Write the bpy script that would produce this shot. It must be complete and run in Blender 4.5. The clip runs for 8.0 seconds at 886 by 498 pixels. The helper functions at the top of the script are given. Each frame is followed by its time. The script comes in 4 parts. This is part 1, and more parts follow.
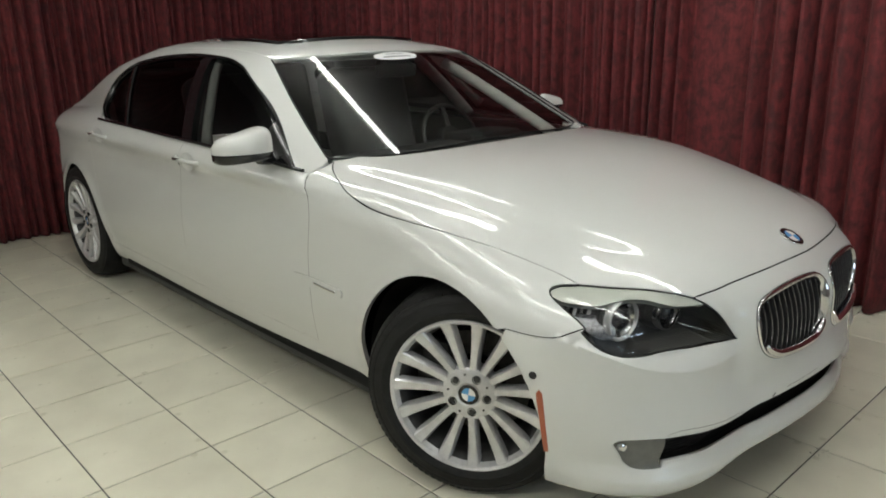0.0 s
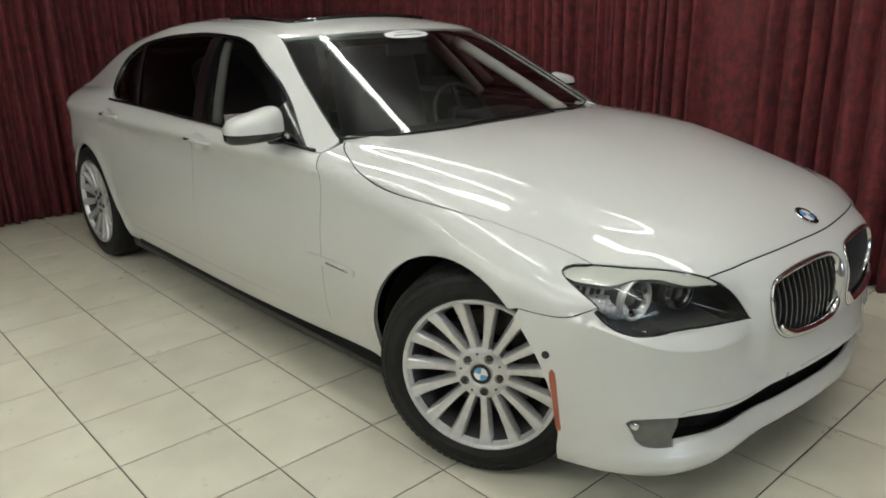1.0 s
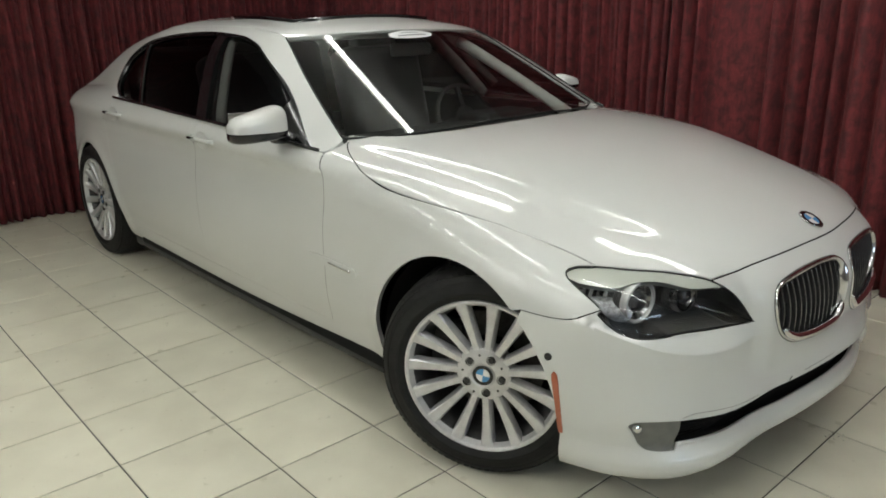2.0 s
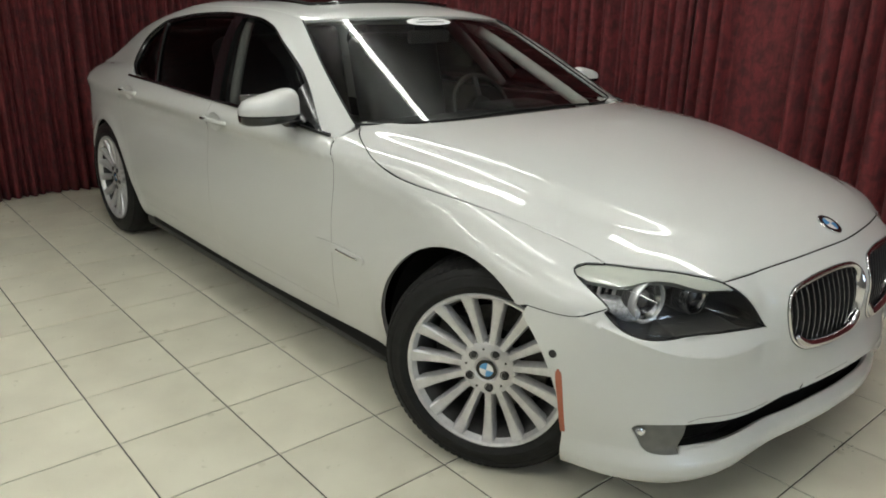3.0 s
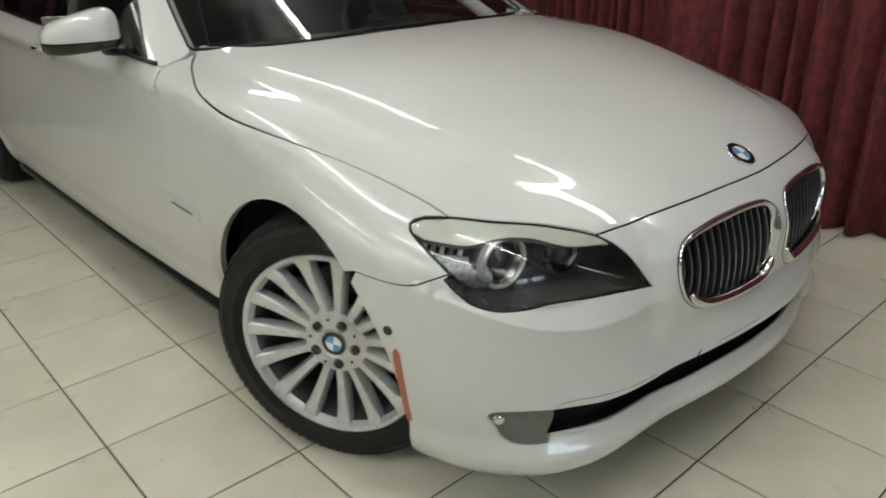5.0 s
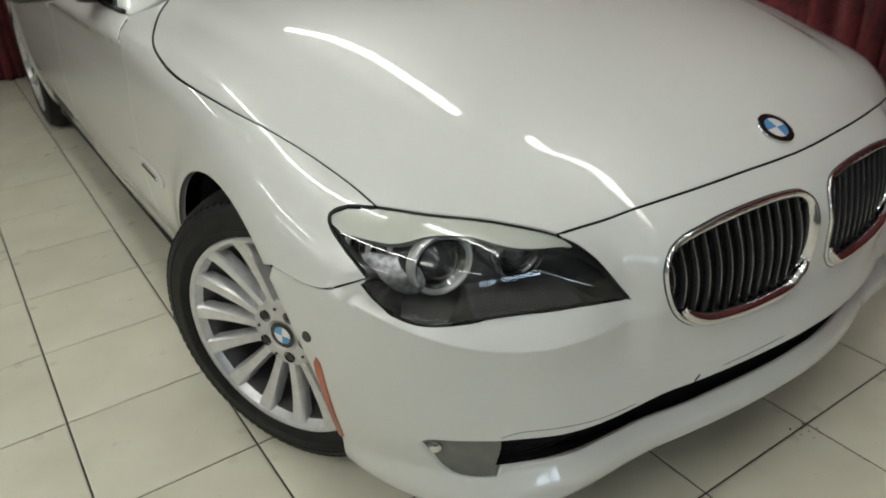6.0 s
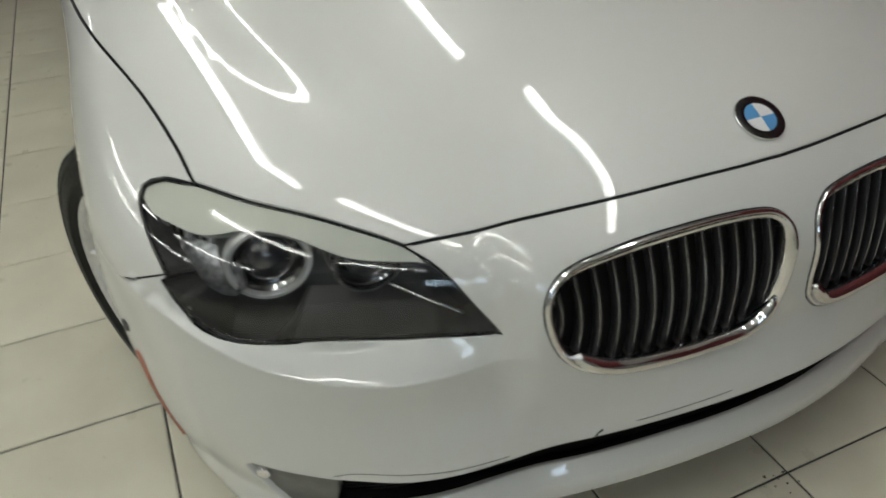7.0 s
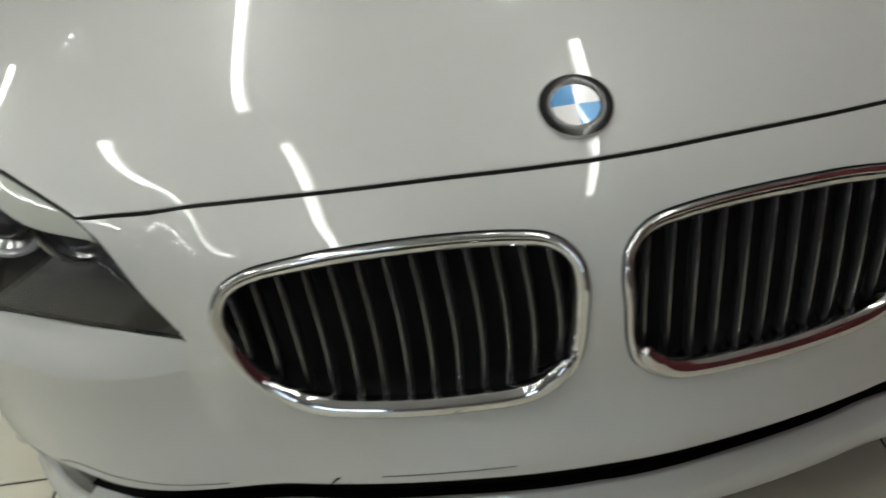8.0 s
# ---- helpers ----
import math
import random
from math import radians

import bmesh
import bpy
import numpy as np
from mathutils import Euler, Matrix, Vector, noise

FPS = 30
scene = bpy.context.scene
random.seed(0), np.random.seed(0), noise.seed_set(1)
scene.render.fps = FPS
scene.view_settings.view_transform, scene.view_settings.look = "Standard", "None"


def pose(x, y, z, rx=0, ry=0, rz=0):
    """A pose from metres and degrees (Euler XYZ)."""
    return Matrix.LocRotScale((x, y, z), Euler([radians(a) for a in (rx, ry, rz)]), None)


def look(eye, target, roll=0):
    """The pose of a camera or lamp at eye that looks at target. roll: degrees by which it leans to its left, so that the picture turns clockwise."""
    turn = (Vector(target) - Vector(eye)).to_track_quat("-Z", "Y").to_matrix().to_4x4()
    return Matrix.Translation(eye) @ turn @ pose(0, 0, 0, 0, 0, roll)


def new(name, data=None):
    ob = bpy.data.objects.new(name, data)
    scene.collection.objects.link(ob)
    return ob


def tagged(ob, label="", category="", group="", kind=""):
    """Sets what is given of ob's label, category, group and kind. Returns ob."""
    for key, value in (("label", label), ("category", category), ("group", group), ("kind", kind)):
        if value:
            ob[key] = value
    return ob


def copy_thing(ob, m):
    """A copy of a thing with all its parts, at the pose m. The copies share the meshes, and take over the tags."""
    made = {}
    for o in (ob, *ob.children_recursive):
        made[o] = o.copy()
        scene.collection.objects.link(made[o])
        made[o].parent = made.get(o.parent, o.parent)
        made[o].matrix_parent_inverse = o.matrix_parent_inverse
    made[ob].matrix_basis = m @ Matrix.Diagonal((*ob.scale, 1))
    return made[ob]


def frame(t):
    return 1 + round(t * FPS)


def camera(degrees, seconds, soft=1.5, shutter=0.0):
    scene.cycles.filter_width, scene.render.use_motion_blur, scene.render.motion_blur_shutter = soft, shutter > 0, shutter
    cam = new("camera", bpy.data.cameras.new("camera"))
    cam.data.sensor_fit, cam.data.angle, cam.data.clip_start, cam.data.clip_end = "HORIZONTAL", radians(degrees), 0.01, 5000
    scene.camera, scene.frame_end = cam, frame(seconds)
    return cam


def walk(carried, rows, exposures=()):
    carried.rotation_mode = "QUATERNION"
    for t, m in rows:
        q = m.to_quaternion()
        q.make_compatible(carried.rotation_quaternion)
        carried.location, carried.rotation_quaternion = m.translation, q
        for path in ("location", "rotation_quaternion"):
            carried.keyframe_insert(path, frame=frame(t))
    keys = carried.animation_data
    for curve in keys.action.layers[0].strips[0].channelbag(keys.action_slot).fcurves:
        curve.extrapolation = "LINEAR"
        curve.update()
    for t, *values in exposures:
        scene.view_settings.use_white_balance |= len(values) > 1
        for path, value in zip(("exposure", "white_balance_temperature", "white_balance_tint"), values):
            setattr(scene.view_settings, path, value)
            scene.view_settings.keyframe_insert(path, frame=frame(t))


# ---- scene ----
from mathutils import geometry

cam = camera(61.3, 8.0, 1.8, .35)
PATH = [
    (0, (1.465, -2.312, 1.409), (0.065, -0.999, 0.849), -1.0),
    (0.5, (1.465, -2.306, 1.41), (0.077, -1.001, 0.803), -1.4),
    (1, (1.457, -2.317, 1.409), (0.05, -1.033, 0.797), -1.3),
    (2.5, (1.448, -2.315, 1.403), (0.036, -1.036, 0.794), -0.4),
    (3, (1.44, -2.279, 1.395), (0.009, -1.032, 0.763), 1.0),
    (3.5, (1.436, -2.228, 1.374), (0.005, -1.015, 0.68), -0.8),
    (4, (1.45, -2.139, 1.346), (0.017, -0.943, 0.627), 0.1),
    (4.5, (1.435, -1.976, 1.325), (0.074, -0.76, 0.505), -0.6),
    (5, (1.39, -1.742, 1.321), (0.043, -0.507, 0.508), -0.6),
    (5.2, (1.378, -1.668, 1.323), (0.05, -0.422, 0.496), -0.3),
    (6.5, (1.356, -1.058, 1.273), (-0.168, -0.306, 0.218), -3.7),
    (7, (1.29, -.808, 1.262), (-.207, -.163, .103), -2.1),
    (7.5, (1.292, -.482, 1.208), (-.245, -.195, -.039), -4.5),
    (7.8, (1.273, -.263, 1.168), (-.296, -.191, -.071), -7.0),
    (8, (1.264, -.167, 1.134), (-.339, -.135, -.061), -7.4),
]
walk(cam, [(t, look(eye, target, roll)) for t, eye, target, roll in PATH],
     exposures=[(0, -.12), (4.5, -.17), (5.2, -.22), (6.5, -.36), (7.5, -.50), (8, -.52)])

# ---- light ----
world = bpy.data.worlds.new("world")
scene.world = world
world.use_nodes = True
world.node_tree.nodes["Background"].inputs[0].default_value = (.9, .95, 1, 1)
world.node_tree.nodes["Background"].inputs[1].default_value = .02
# last three are unseen fill, added to brighten the flank and west curtain
TUBES = [(-2.05, .30, 2.3), (.75, .52, 2.4), (-1.25, -1.15, 2.3), (1.55, -1.0, 2.4), (.9, -2.15, 2.4), (-2.0, -3.7, 2.3), (.9, -3.7, 2.4), (3.9, -2.15, 2.3), (-2.6, -5.2, 2.3), (-.1, -5.2, 2.3), (-4.6, -3.2, 1.1)]

# ---- materials ----
def mat(name, colour, rough=.5, metal=0.0, coat=0.0, coat_rough=.03, ior=1.5):
    m = bpy.data.materials.new(name)
    m.use_nodes = True
    b = m.node_tree.nodes["Principled BSDF"]
    b.inputs["Base Color"].default_value = (*colour, 1)
    b.inputs["Roughness"].default_value = rough
    b.inputs["Metallic"].default_value = metal
    b.inputs["Coat Weight"].default_value = coat
    b.inputs["Coat Roughness"].default_value = coat_rough
    b.inputs["IOR"].default_value = ior
    return m


def node(m, kind, **values):
    n = m.node_tree.nodes.new(kind)
    for k, v in values.items():
        n.inputs[k.replace("_", " ")].default_value = v
    return n


def wire(m, a, out, b, to):
    m.node_tree.links.new(a.outputs[out], b.inputs[to])


def mottle(m, colours, scale, detail=4, rough=None, bump=0, bump_scale=200, mix_scale=None, where="Object"):
    """Varies a material's colour at two scales, its roughness, and gives it fine relief."""
    nt = m.node_tree
    b = nt.nodes["Principled BSDF"]
    co = node(m, "ShaderNodeTexCoord")
    n1 = node(m, "ShaderNodeTexNoise", Scale=scale, Detail=detail)
    wire(m, co, where, n1, "Vector")
    r = node(m, "ShaderNodeValToRGB")
    r.color_ramp.elements[0].color, r.color_ramp.elements[1].color = (*colours[0], 1), (*colours[1], 1)
    r.color_ramp.elements[0].position, r.color_ramp.elements[1].position = .32, .68
    wire(m, n1, "Fac", r, "Fac")
    wire(m, r, "Color", b, "Base Color")
    if rough:
        mr = node(m, "ShaderNodeMapRange")
        mr.inputs["To Min"].default_value, mr.inputs["To Max"].default_value = rough
        n2 = node(m, "ShaderNodeTexNoise", Scale=scale * 6, Detail=3)
        wire(m, co, where, n2, "Vector")
        wire(m, n2, "Fac", mr, "Value")
        wire(m, mr, "Result", b, "Roughness")
    if bump:
        n3 = node(m, "ShaderNodeTexNoise", Scale=bump_scale, Detail=3)
        wire(m, co, where, n3, "Vector")
        bp = node(m, "ShaderNodeBump", Strength=bump, Distance=.001)
        wire(m, n3, "Fac", bp, "Height")
        wire(m, bp, "Normal", b, "Normal")
    return m


def pane(name, tint, ior=1.5, rough=.0, gloss=.8):
    """Thin glass: tinted see-through with mirror gloss by Fresnel."""
    m = bpy.data.materials.new(name)
    m.use_nodes = True
    nt = m.node_tree
    nt.nodes.remove(nt.nodes["Principled BSDF"])
    out = nt.nodes["Material Output"]
    tr = node(m, "ShaderNodeBsdfTransparent", Color=(*tint, 1))
    gl = node(m, "ShaderNodeBsdfGlossy", Roughness=rough, Color=(gloss, gloss, gloss, 1))
    fr = node(m, "ShaderNodeFresnel", IOR=ior)
    mx = nt.nodes.new("ShaderNodeMixShader")
    nt.links.new(fr.outputs[0], mx.inputs[0])
    nt.links.new(tr.outputs[0], mx.inputs[1])
    nt.links.new(gl.outputs[0], mx.inputs[2])
    nt.links.new(mx.outputs[0], out.inputs[0])
    return m


PAINT = mottle(mat("pearl_white_paint", (.64, .65, .60), .38, 0, 1, .02), ((.53, .54, .522), (.56, .57, .55)), 900, 2, rough=(.36, .44))
GLOSS_BLACK = mat("gloss_black", (.006, .006, .007), .22, 0, .3)
CHROME = mat("chrome", (.70, .70, .71), .06, 1)
CHROME_DARK = mat("dark_chrome", (.48, .48, .49), .15, 1)
SLAT = mat("satin_slat", (.022, .022, .023), .38)
RUBBER = mat("black_rubber", (.012, .012, .012), .55)
MATT_BLACK = mat("matt_black", (.006, .006, .006), .9)
DARK_PLASTIC = mottle(mat("dark_plastic", (.02, .02, .02), .5), ((.016, .016, .016), (.026, .026, .026)), 60, bump=.3, bump_scale=900)
GREY_PLASTIC = mottle(mat("grey_plastic", (.13, .13, .12), .45), ((.12, .12, .11), (.15, .15, .135)), 40, bump=.2, bump_scale=900)
TYRE = mottle(mat("tyre_rubber", (.018, .018, .018), .6), ((.007, .007, .007), (.013, .013, .0125)), 25, rough=(.45, .65), bump=.4, bump_scale=500)
ALLOY = mottle(mat("silver_alloy", (.62, .62, .63), .3, .7, 0), ((.56, .56, .57), (.64, .64, .65)), 60, rough=(.30, .40))
STEEL = mottle(mat("brake_steel", (.30, .29, .28), .4, .9), ((.05, .048, .045), (.10, .095, .09)), 30, rough=(.35, .55))
# alloy darkened to stand in for the shade behind the spokes
BARREL_SHADE = mottle(mat("shaded_barrel", (.10, .10, .10), .5, .6), ((.05, .05, .05), (.09, .09, .09)), 25, rough=(.45, .6))
AMBER = mat("amber_reflector", (.32, .075, .03), .35, 0, .5)
BADGE_WHITE = mat("badge_white", (.80, .80, .80), .25, .2, 1)
BADGE_BLUE = mat("badge_blue", (.10, .32, .62), .25, .2, 1)
GLASS = pane("windshield_glass", (.80, .84, .80))
SIDE_GLASS = pane("tinted_glass", (.27, .275, .265), 1.36, 0, .35)
FRONT_GLASS = pane("light_tinted_glass", (.55, .57, .55), 1.38, 0, .4)
LAMP_GLASS = pane("lamp_cover", (.95, .95, .95), 1.52)
DARK_GLASS = mat("dark_roof_glass", (.006, .006, .007), .04, 0, .5)
LENS = mat("projector_lens", (.03, .03, .035), .03, 0, 1)
RING = mat("bright_ring", (.80, .80, .79), .22, .5)
LAMP_DARK = mottle(mat("lamp_housing", (.045, .045, .043), .4), ((.034, .034, .034), (.050, .050, .050)), 30)
FACETS = mottle(mat("faceted_reflector", (.5, .5, .52), .2, .9), ((.16, .165, .175), (.34, .35, .37)), 90, 1, rough=(.25, .4), bump=.25, bump_scale=120)
LAMP_LID = mat("frosted_lid", (.50, .52, .46), .35, 0, .8)
MIRROR = mat("mirror", (.9, .9, .9), .01, 1)
STICKER = mat("sticker_white", (.75, .76, .76), .4)
STICKER_INK = mat("sticker_grey", (.20, .21, .22), .5)
TRIM = mottle(mat("black_trim", (.016, .016, .017), .6), ((.008, .008, .009), (.013, .013, .014)), 40, bump=.3, bump_scale=600)
TRIM_GLOSS = mat("dark_leather_rim", (.008, .0075, .007), .45)
LEATHER = mottle(mat("black_leather", (.015, .015, .016), .42), ((.009, .009, .0095), (.015, .015, .0155)), 30, bump=.5, bump_scale=350)
PILLAR = mottle(mat("grey_pillar_cloth", (.17, .17, .16), .9), ((.15, .15, .142), (.19, .19, .18)), 200)
HEADLINER = mottle(mat("grey_fabric", (.28, .28, .26), .9), ((.46, .46, .43), (.52, .52, .49)), 200)

for _m in (TYRE, RUBBER, MATT_BLACK, TRIM, SLAT):
    _m.node_tree.nodes["Principled BSDF"].inputs["Specular IOR Level"].default_value = .22
VELVET = mat("red_velvet", (.11, .012, .014), .85)
VELVET.node_tree.nodes["Principled BSDF"].inputs["Sheen Weight"].default_value = .08
VELVET.node_tree.nodes["Principled BSDF"].inputs["Sheen Tint"].default_value = (.7, .25, .25, 1)
_co, _mp = node(VELVET, "ShaderNodeTexCoord"), node(VELVET, "ShaderNodeMapping", Scale=(1, 1, .22))
wire(VELVET, _co, "Object", _mp, "Vector")
_n1, _n2 = node(VELVET, "ShaderNodeTexNoise", Scale=30, Detail=8, Roughness=.72), node(VELVET, "ShaderNodeTexNoise", Scale=16, Detail=4, Roughness=.6, Distortion=.5)
wire(VELVET, _mp, "Vector", _n1, "Vector")
wire(VELVET, _co, "Object", _n2, "Vector")
_mx = node(VELVET, "ShaderNodeMath")
_mx.operation = "MULTIPLY"
wire(VELVET, _n1, "Fac", _mx, 0)
wire(VELVET, _n2, "Fac", _mx, 1)
_r = node(VELVET, "ShaderNodeValToRGB")
_r.color_ramp.elements[0].position, _r.color_ramp.elements[1].position = .16, .34
_r.color_ramp.elements[0].color, _r.color_ramp.elements[1].color = (.050, .0055, .0070, 1), (.138, .0152, .0180, 1)
wire(VELVET, _mx, "Value", _r, "Fac")
wire(VELVET, _r, "Color", VELVET.node_tree.nodes["Principled BSDF"], "Base Color")
_bp = node(VELVET, "ShaderNodeBump", Strength=.6, Distance=.004)
wire(VELVET, _n1, "Fac", _bp, "Height")
wire(VELVET, _bp, "Normal", VELVET.node_tree.nodes["Principled BSDF"], "Normal")
WALL = mottle(mat("dull_wall", (.30, .29, .27), .8), ((.27, .26, .245), (.33, .32, .30)), 3, bump=.2, bump_scale=80)
CEILING = mottle(mat("dull_ceiling", (.45, .45, .44), .85), ((.42, .42, .41), (.50, .50, .485)), 2)
FIXTURE = mat("white_enamel", (.75, .75, .73), .4)
GROUT = mottle(mat("grout", (.10, .09, .075), .9), ((.035, .032, .027), (.07, .064, .054)), 14, bump=.4, bump_scale=300)
TILE = mottle(mat("cream_tile", (.52, .48, .38), .3), ((.63, .60, .485), (.735, .71, .58)), 3.4, 7, rough=(.22, .38), bump=.08, bump_scale=60)
_oi, _mr = node(TILE, "ShaderNodeObjectInfo"), node(TILE, "ShaderNodeMapRange")
_mr.inputs["To Min"].default_value, _mr.inputs["To Max"].default_value = .94, 1.05
_hs = node(TILE, "ShaderNodeHueSaturation")
wire(TILE, _oi, "Random", _mr, "Value")
wire(TILE, _mr, "Result", _hs, "Value")
_tb = TILE.node_tree.nodes["Principled BSDF"]
_src = _tb.inputs["Base Color"].links[0].from_socket
TILE.node_tree.links.new(_src, _hs.inputs["Color"])
wire(TILE, _hs, "Color", _tb, "Base Color")
TUBE_GLOW = bpy.data.materials.new("tube_glow")
TUBE_GLOW.use_nodes = True
TUBE_GLOW.node_tree.nodes["Principled BSDF"].inputs["Emission Color"].default_value = (.985, 1, .95, 1)
TUBE_GLOW.node_tree.nodes["Principled BSDF"].inputs["Emission Strength"].default_value = 27

DAYLIGHT = bpy.data.materials.new("frosted_daylight")
DAYLIGHT.use_nodes = True
DAYLIGHT.node_tree.nodes["Principled BSDF"].inputs["Emission Color"].default_value = (.62, .80, 1, 1)
DAYLIGHT.node_tree.nodes["Principled BSDF"].inputs["Emission Strength"].default_value = 12

# ---- shape of the car body ----
def knots(xs, ys, soft=False):
    """A smooth curve through a few stations; soft: with even curvature too, as a natural spline."""
    xs, ys = np.array(xs, float), np.array(ys, float)
    d = np.diff(ys) / np.diff(xs)
    if soft:
        n, h = len(xs), np.diff(xs)
        a, r = np.zeros((n, n)), np.zeros(n)
        a[0, :2], a[-1, -2:] = (2, 1), (1, 2)
        r[0], r[-1] = 3 * d[0], 3 * d[-1]
        for k in range(1, n - 1):
            a[k, k - 1:k + 2] = h[k], 2 * (h[k - 1] + h[k]), h[k - 1]
            r[k] = 3 * (h[k] * d[k - 1] + h[k - 1] * d[k])
        m = np.linalg.solve(a, r)
    else:
        m = np.concatenate([[d[0]], (d[1:] + d[:-1]) / 2, [d[-1]]])
        m = np.where(np.concatenate([[False], d[1:] * d[:-1] <= 0, [False]]), 0, m)

    def f(x):
        x = np.asarray(x, float)
        i = np.clip(np.searchsorted(xs, x) - 1, 0, len(xs) - 2)
        h = xs[i + 1] - xs[i]
        t = (x - xs[i]) / h
        lo, hi = t < 0, t > 1
        t = np.clip(t, 0, 1)
        v = ((2 * t**3 - 3 * t**2 + 1) * ys[i] + (t**3 - 2 * t**2 + t) * h * m[i]
             + (-2 * t**3 + 3 * t**2) * ys[i + 1] + (t**3 - t**2) * h * m[i + 1])
        return v + np.where(lo, (x - xs[0]) * m[0], 0) + np.where(hi, (x - xs[-1]) * m[-1], 0)
    return f


def ramp(x, a, b):
    t = np.clip((x - a) / (b - a), 0, 1)
    return t * t * (3 - 2 * t)


def smax(a, b, k):
    h = np.maximum(k - np.abs(a - b), 0) / k
    return np.maximum(a, b) + h * h * k / 4


HALF = knots([-4.3, -4.0, -3.6, -3.2, -2.4, -1.4, -0.5, 0.0, 0.3, 0.6], [.78, .82, .865, .902, .920, .922, .911, .909, .914, .911], True)
FLANK = knots([.15, .20, .25, .33, .40, .55, .70, .80, .86, .888, .908, .95, 1.0, 1.1], [-.10, -.07, -.05, -.03, -.012, 0, -.006, -.015, -.013, -.001, -.004, -.026, -.06, -.14])
FENDER = knots([.15, .20, .25, .33, .40, .55, .70, .80, .88, .95, 1.0, 1.1], [-.10, -.07, -.05, -.03, -.012, 0, -.004, -.013, -.026, -.045, -.065, -.12], True)
CROWN = knots([-4.4, -4.15, -3.7, -3.2, -2.0, -1.3, -1.0, -.6, -.2, .2, .45, .58, .655, .75],
              [1.0, 1.03, 1.04, 1.07, 1.09, 1.07, 1.03, .988, .960, .887, .828, .779, .742, .685], True)
NOSE = knots([.12, .175, .205, .235, .27, .285, .335, .35, .39, .44, .49, .55, .60, .65, .70, .75, .80], [-.13, -.024, .010, .015, -.003, -.012, -.008, -.007, -.009, -.010, -.010, -.009, -.008, -.012, -.026, -.052, -.10])


DOME = knots([-1.0, -.49, -.3, -.05, .15, .28, .42, .53, .60, .66], [.73, .72, .705, .672, .638, .595, .530, .435, .34, .20])
NOSE_X, NOSE_C, NOSE_D, CORNER, TAIL, TAIL_C, SINK = .722, .42, -.12, .25, 3.99, .20, 2.4


def crease_z(a):
    """Height of the edge of the shelf below the headlights."""
    return .547 + .10 * np.clip((a - .60) / .28, 0, 1) ** 2.2 + .012 * ramp(-a, -.54, -.40)


def rise_of(a):
    """How far the slot and the lip below it climb towards the middle."""
    return .080 * np.maximum(1 - np.hypot(a, .12) / .70, 0)


def body(x, y, z):
    """Negative inside the lower body of the car, nought on its skin."""
    a = np.abs(y)
    ahead = ramp(x, -.72, -.15)
    flank = FLANK(z) * (1 - ahead) + FENDER(z) * ahead
    half = HALF(x)
    arch = np.exp(-((np.hypot(x + .058, z - .325) - .388) / .055) ** 2) + np.exp(-((np.hypot(x + 3.17, z - .312) - .388) / .045) ** 2)
    side = a - half - flank - .012 * arch * ramp(z, .15, .3)
    edge = DOME(x)
    dome = .013 * (1 - ramp(a, edge - .055, edge + .03))
    top = z - CROWN(x) - dome * ramp(-x, -.62, -.1) * ramp(x, -1.0, -.5) + (.07 + .04 * ramp(x, -.6, .5)) * (a / .8) ** SINK
    crease = crease_z(a)
    rise = .046 - .034 * np.clip((a - .60) / .245, 0, 1) ** 1.6
    step = np.clip((crease + rise - z) / rise, 0, 1)
    ledge = 1.0 * rise * (.85 * step + .15 * step * step * (3 - 2 * step)) * ramp(a, .36, .62) * (1 - ramp(a, .85, .925)) * ramp(x, .15, .32)
    low = z - rise_of(a) * (1 - ramp(z, .40, .58))  # slot and lip rise towards the middle
    brow = .030 * ramp(low, .285, .345) * (1 - ramp(low, .345, .50)) * (1 - .80 * ramp(a, .42, .74))  # edge that overhangs the slot
    kidney = .022 * ramp(a, .06, .36) * (1 - ramp(a, .395, .465)) * ramp(z, .42, .50) * (1 - ramp(z, .69, .76))
    front = x - (NOSE_X - NOSE_C * a**2 - NOSE_D * a**4 + NOSE(low) + brow + kidney)
    rear = -x - TAIL + TAIL_C * a**2 + .10 * ramp(-z, -.5, -.1)
    f = smax(side, front, CORNER) - ledge
    f = smax(f, rear, .35)
    return smax(f, top, .09)


GSIDE = knots([.9, .95, 1.0, 1.1, 1.2, 1.3, 1.36, 1.42], [.905, .885, .86, .80, .735, .655, .59, .50], True)
ROOF = knots([-3.9, -3.6, -3.3, -3.0, -2.7, -2.3, -1.9, -1.6, -1.3, -1.0], [1.07, 1.165, 1.272, 1.335, 1.383, 1.40, 1.397, 1.378, 1.33, 1.28], True)


def screen(x, y, z):
    """The sheet of the windshield."""
    return (x - (-.58 - .25 * (np.abs(y) / .733) ** 2 - (z - .97) * 2.09)) * .43


def cabin(x, y, z):
    """The same for the glasshouse."""
    a = np.abs(y)
    side = (a - GSIDE(z) + .06 * ramp(-x, 1.7, 2.9) + .14 * ramp(-x, 2.7, 3.9) + .02 * ramp(x, -1.6, -.8)) * .9
    roof = z - ROOF(x) + .05 * (a / .6) ** 2.2
    back = (-x - (3.85 - (z - 1.03) * 2.3 - .2 * a * a)) * .42
    f = smax(smax(side, roof, .08), back, .08)
    return smax(f, screen(x, y, z), .025)


def shell(x, y, z):
    """Body and glasshouse in one, with a small fillet where they meet."""
    return -smax(-body(x, y, z), -np.maximum(cabin(x, y, z), .88 - z), .02)

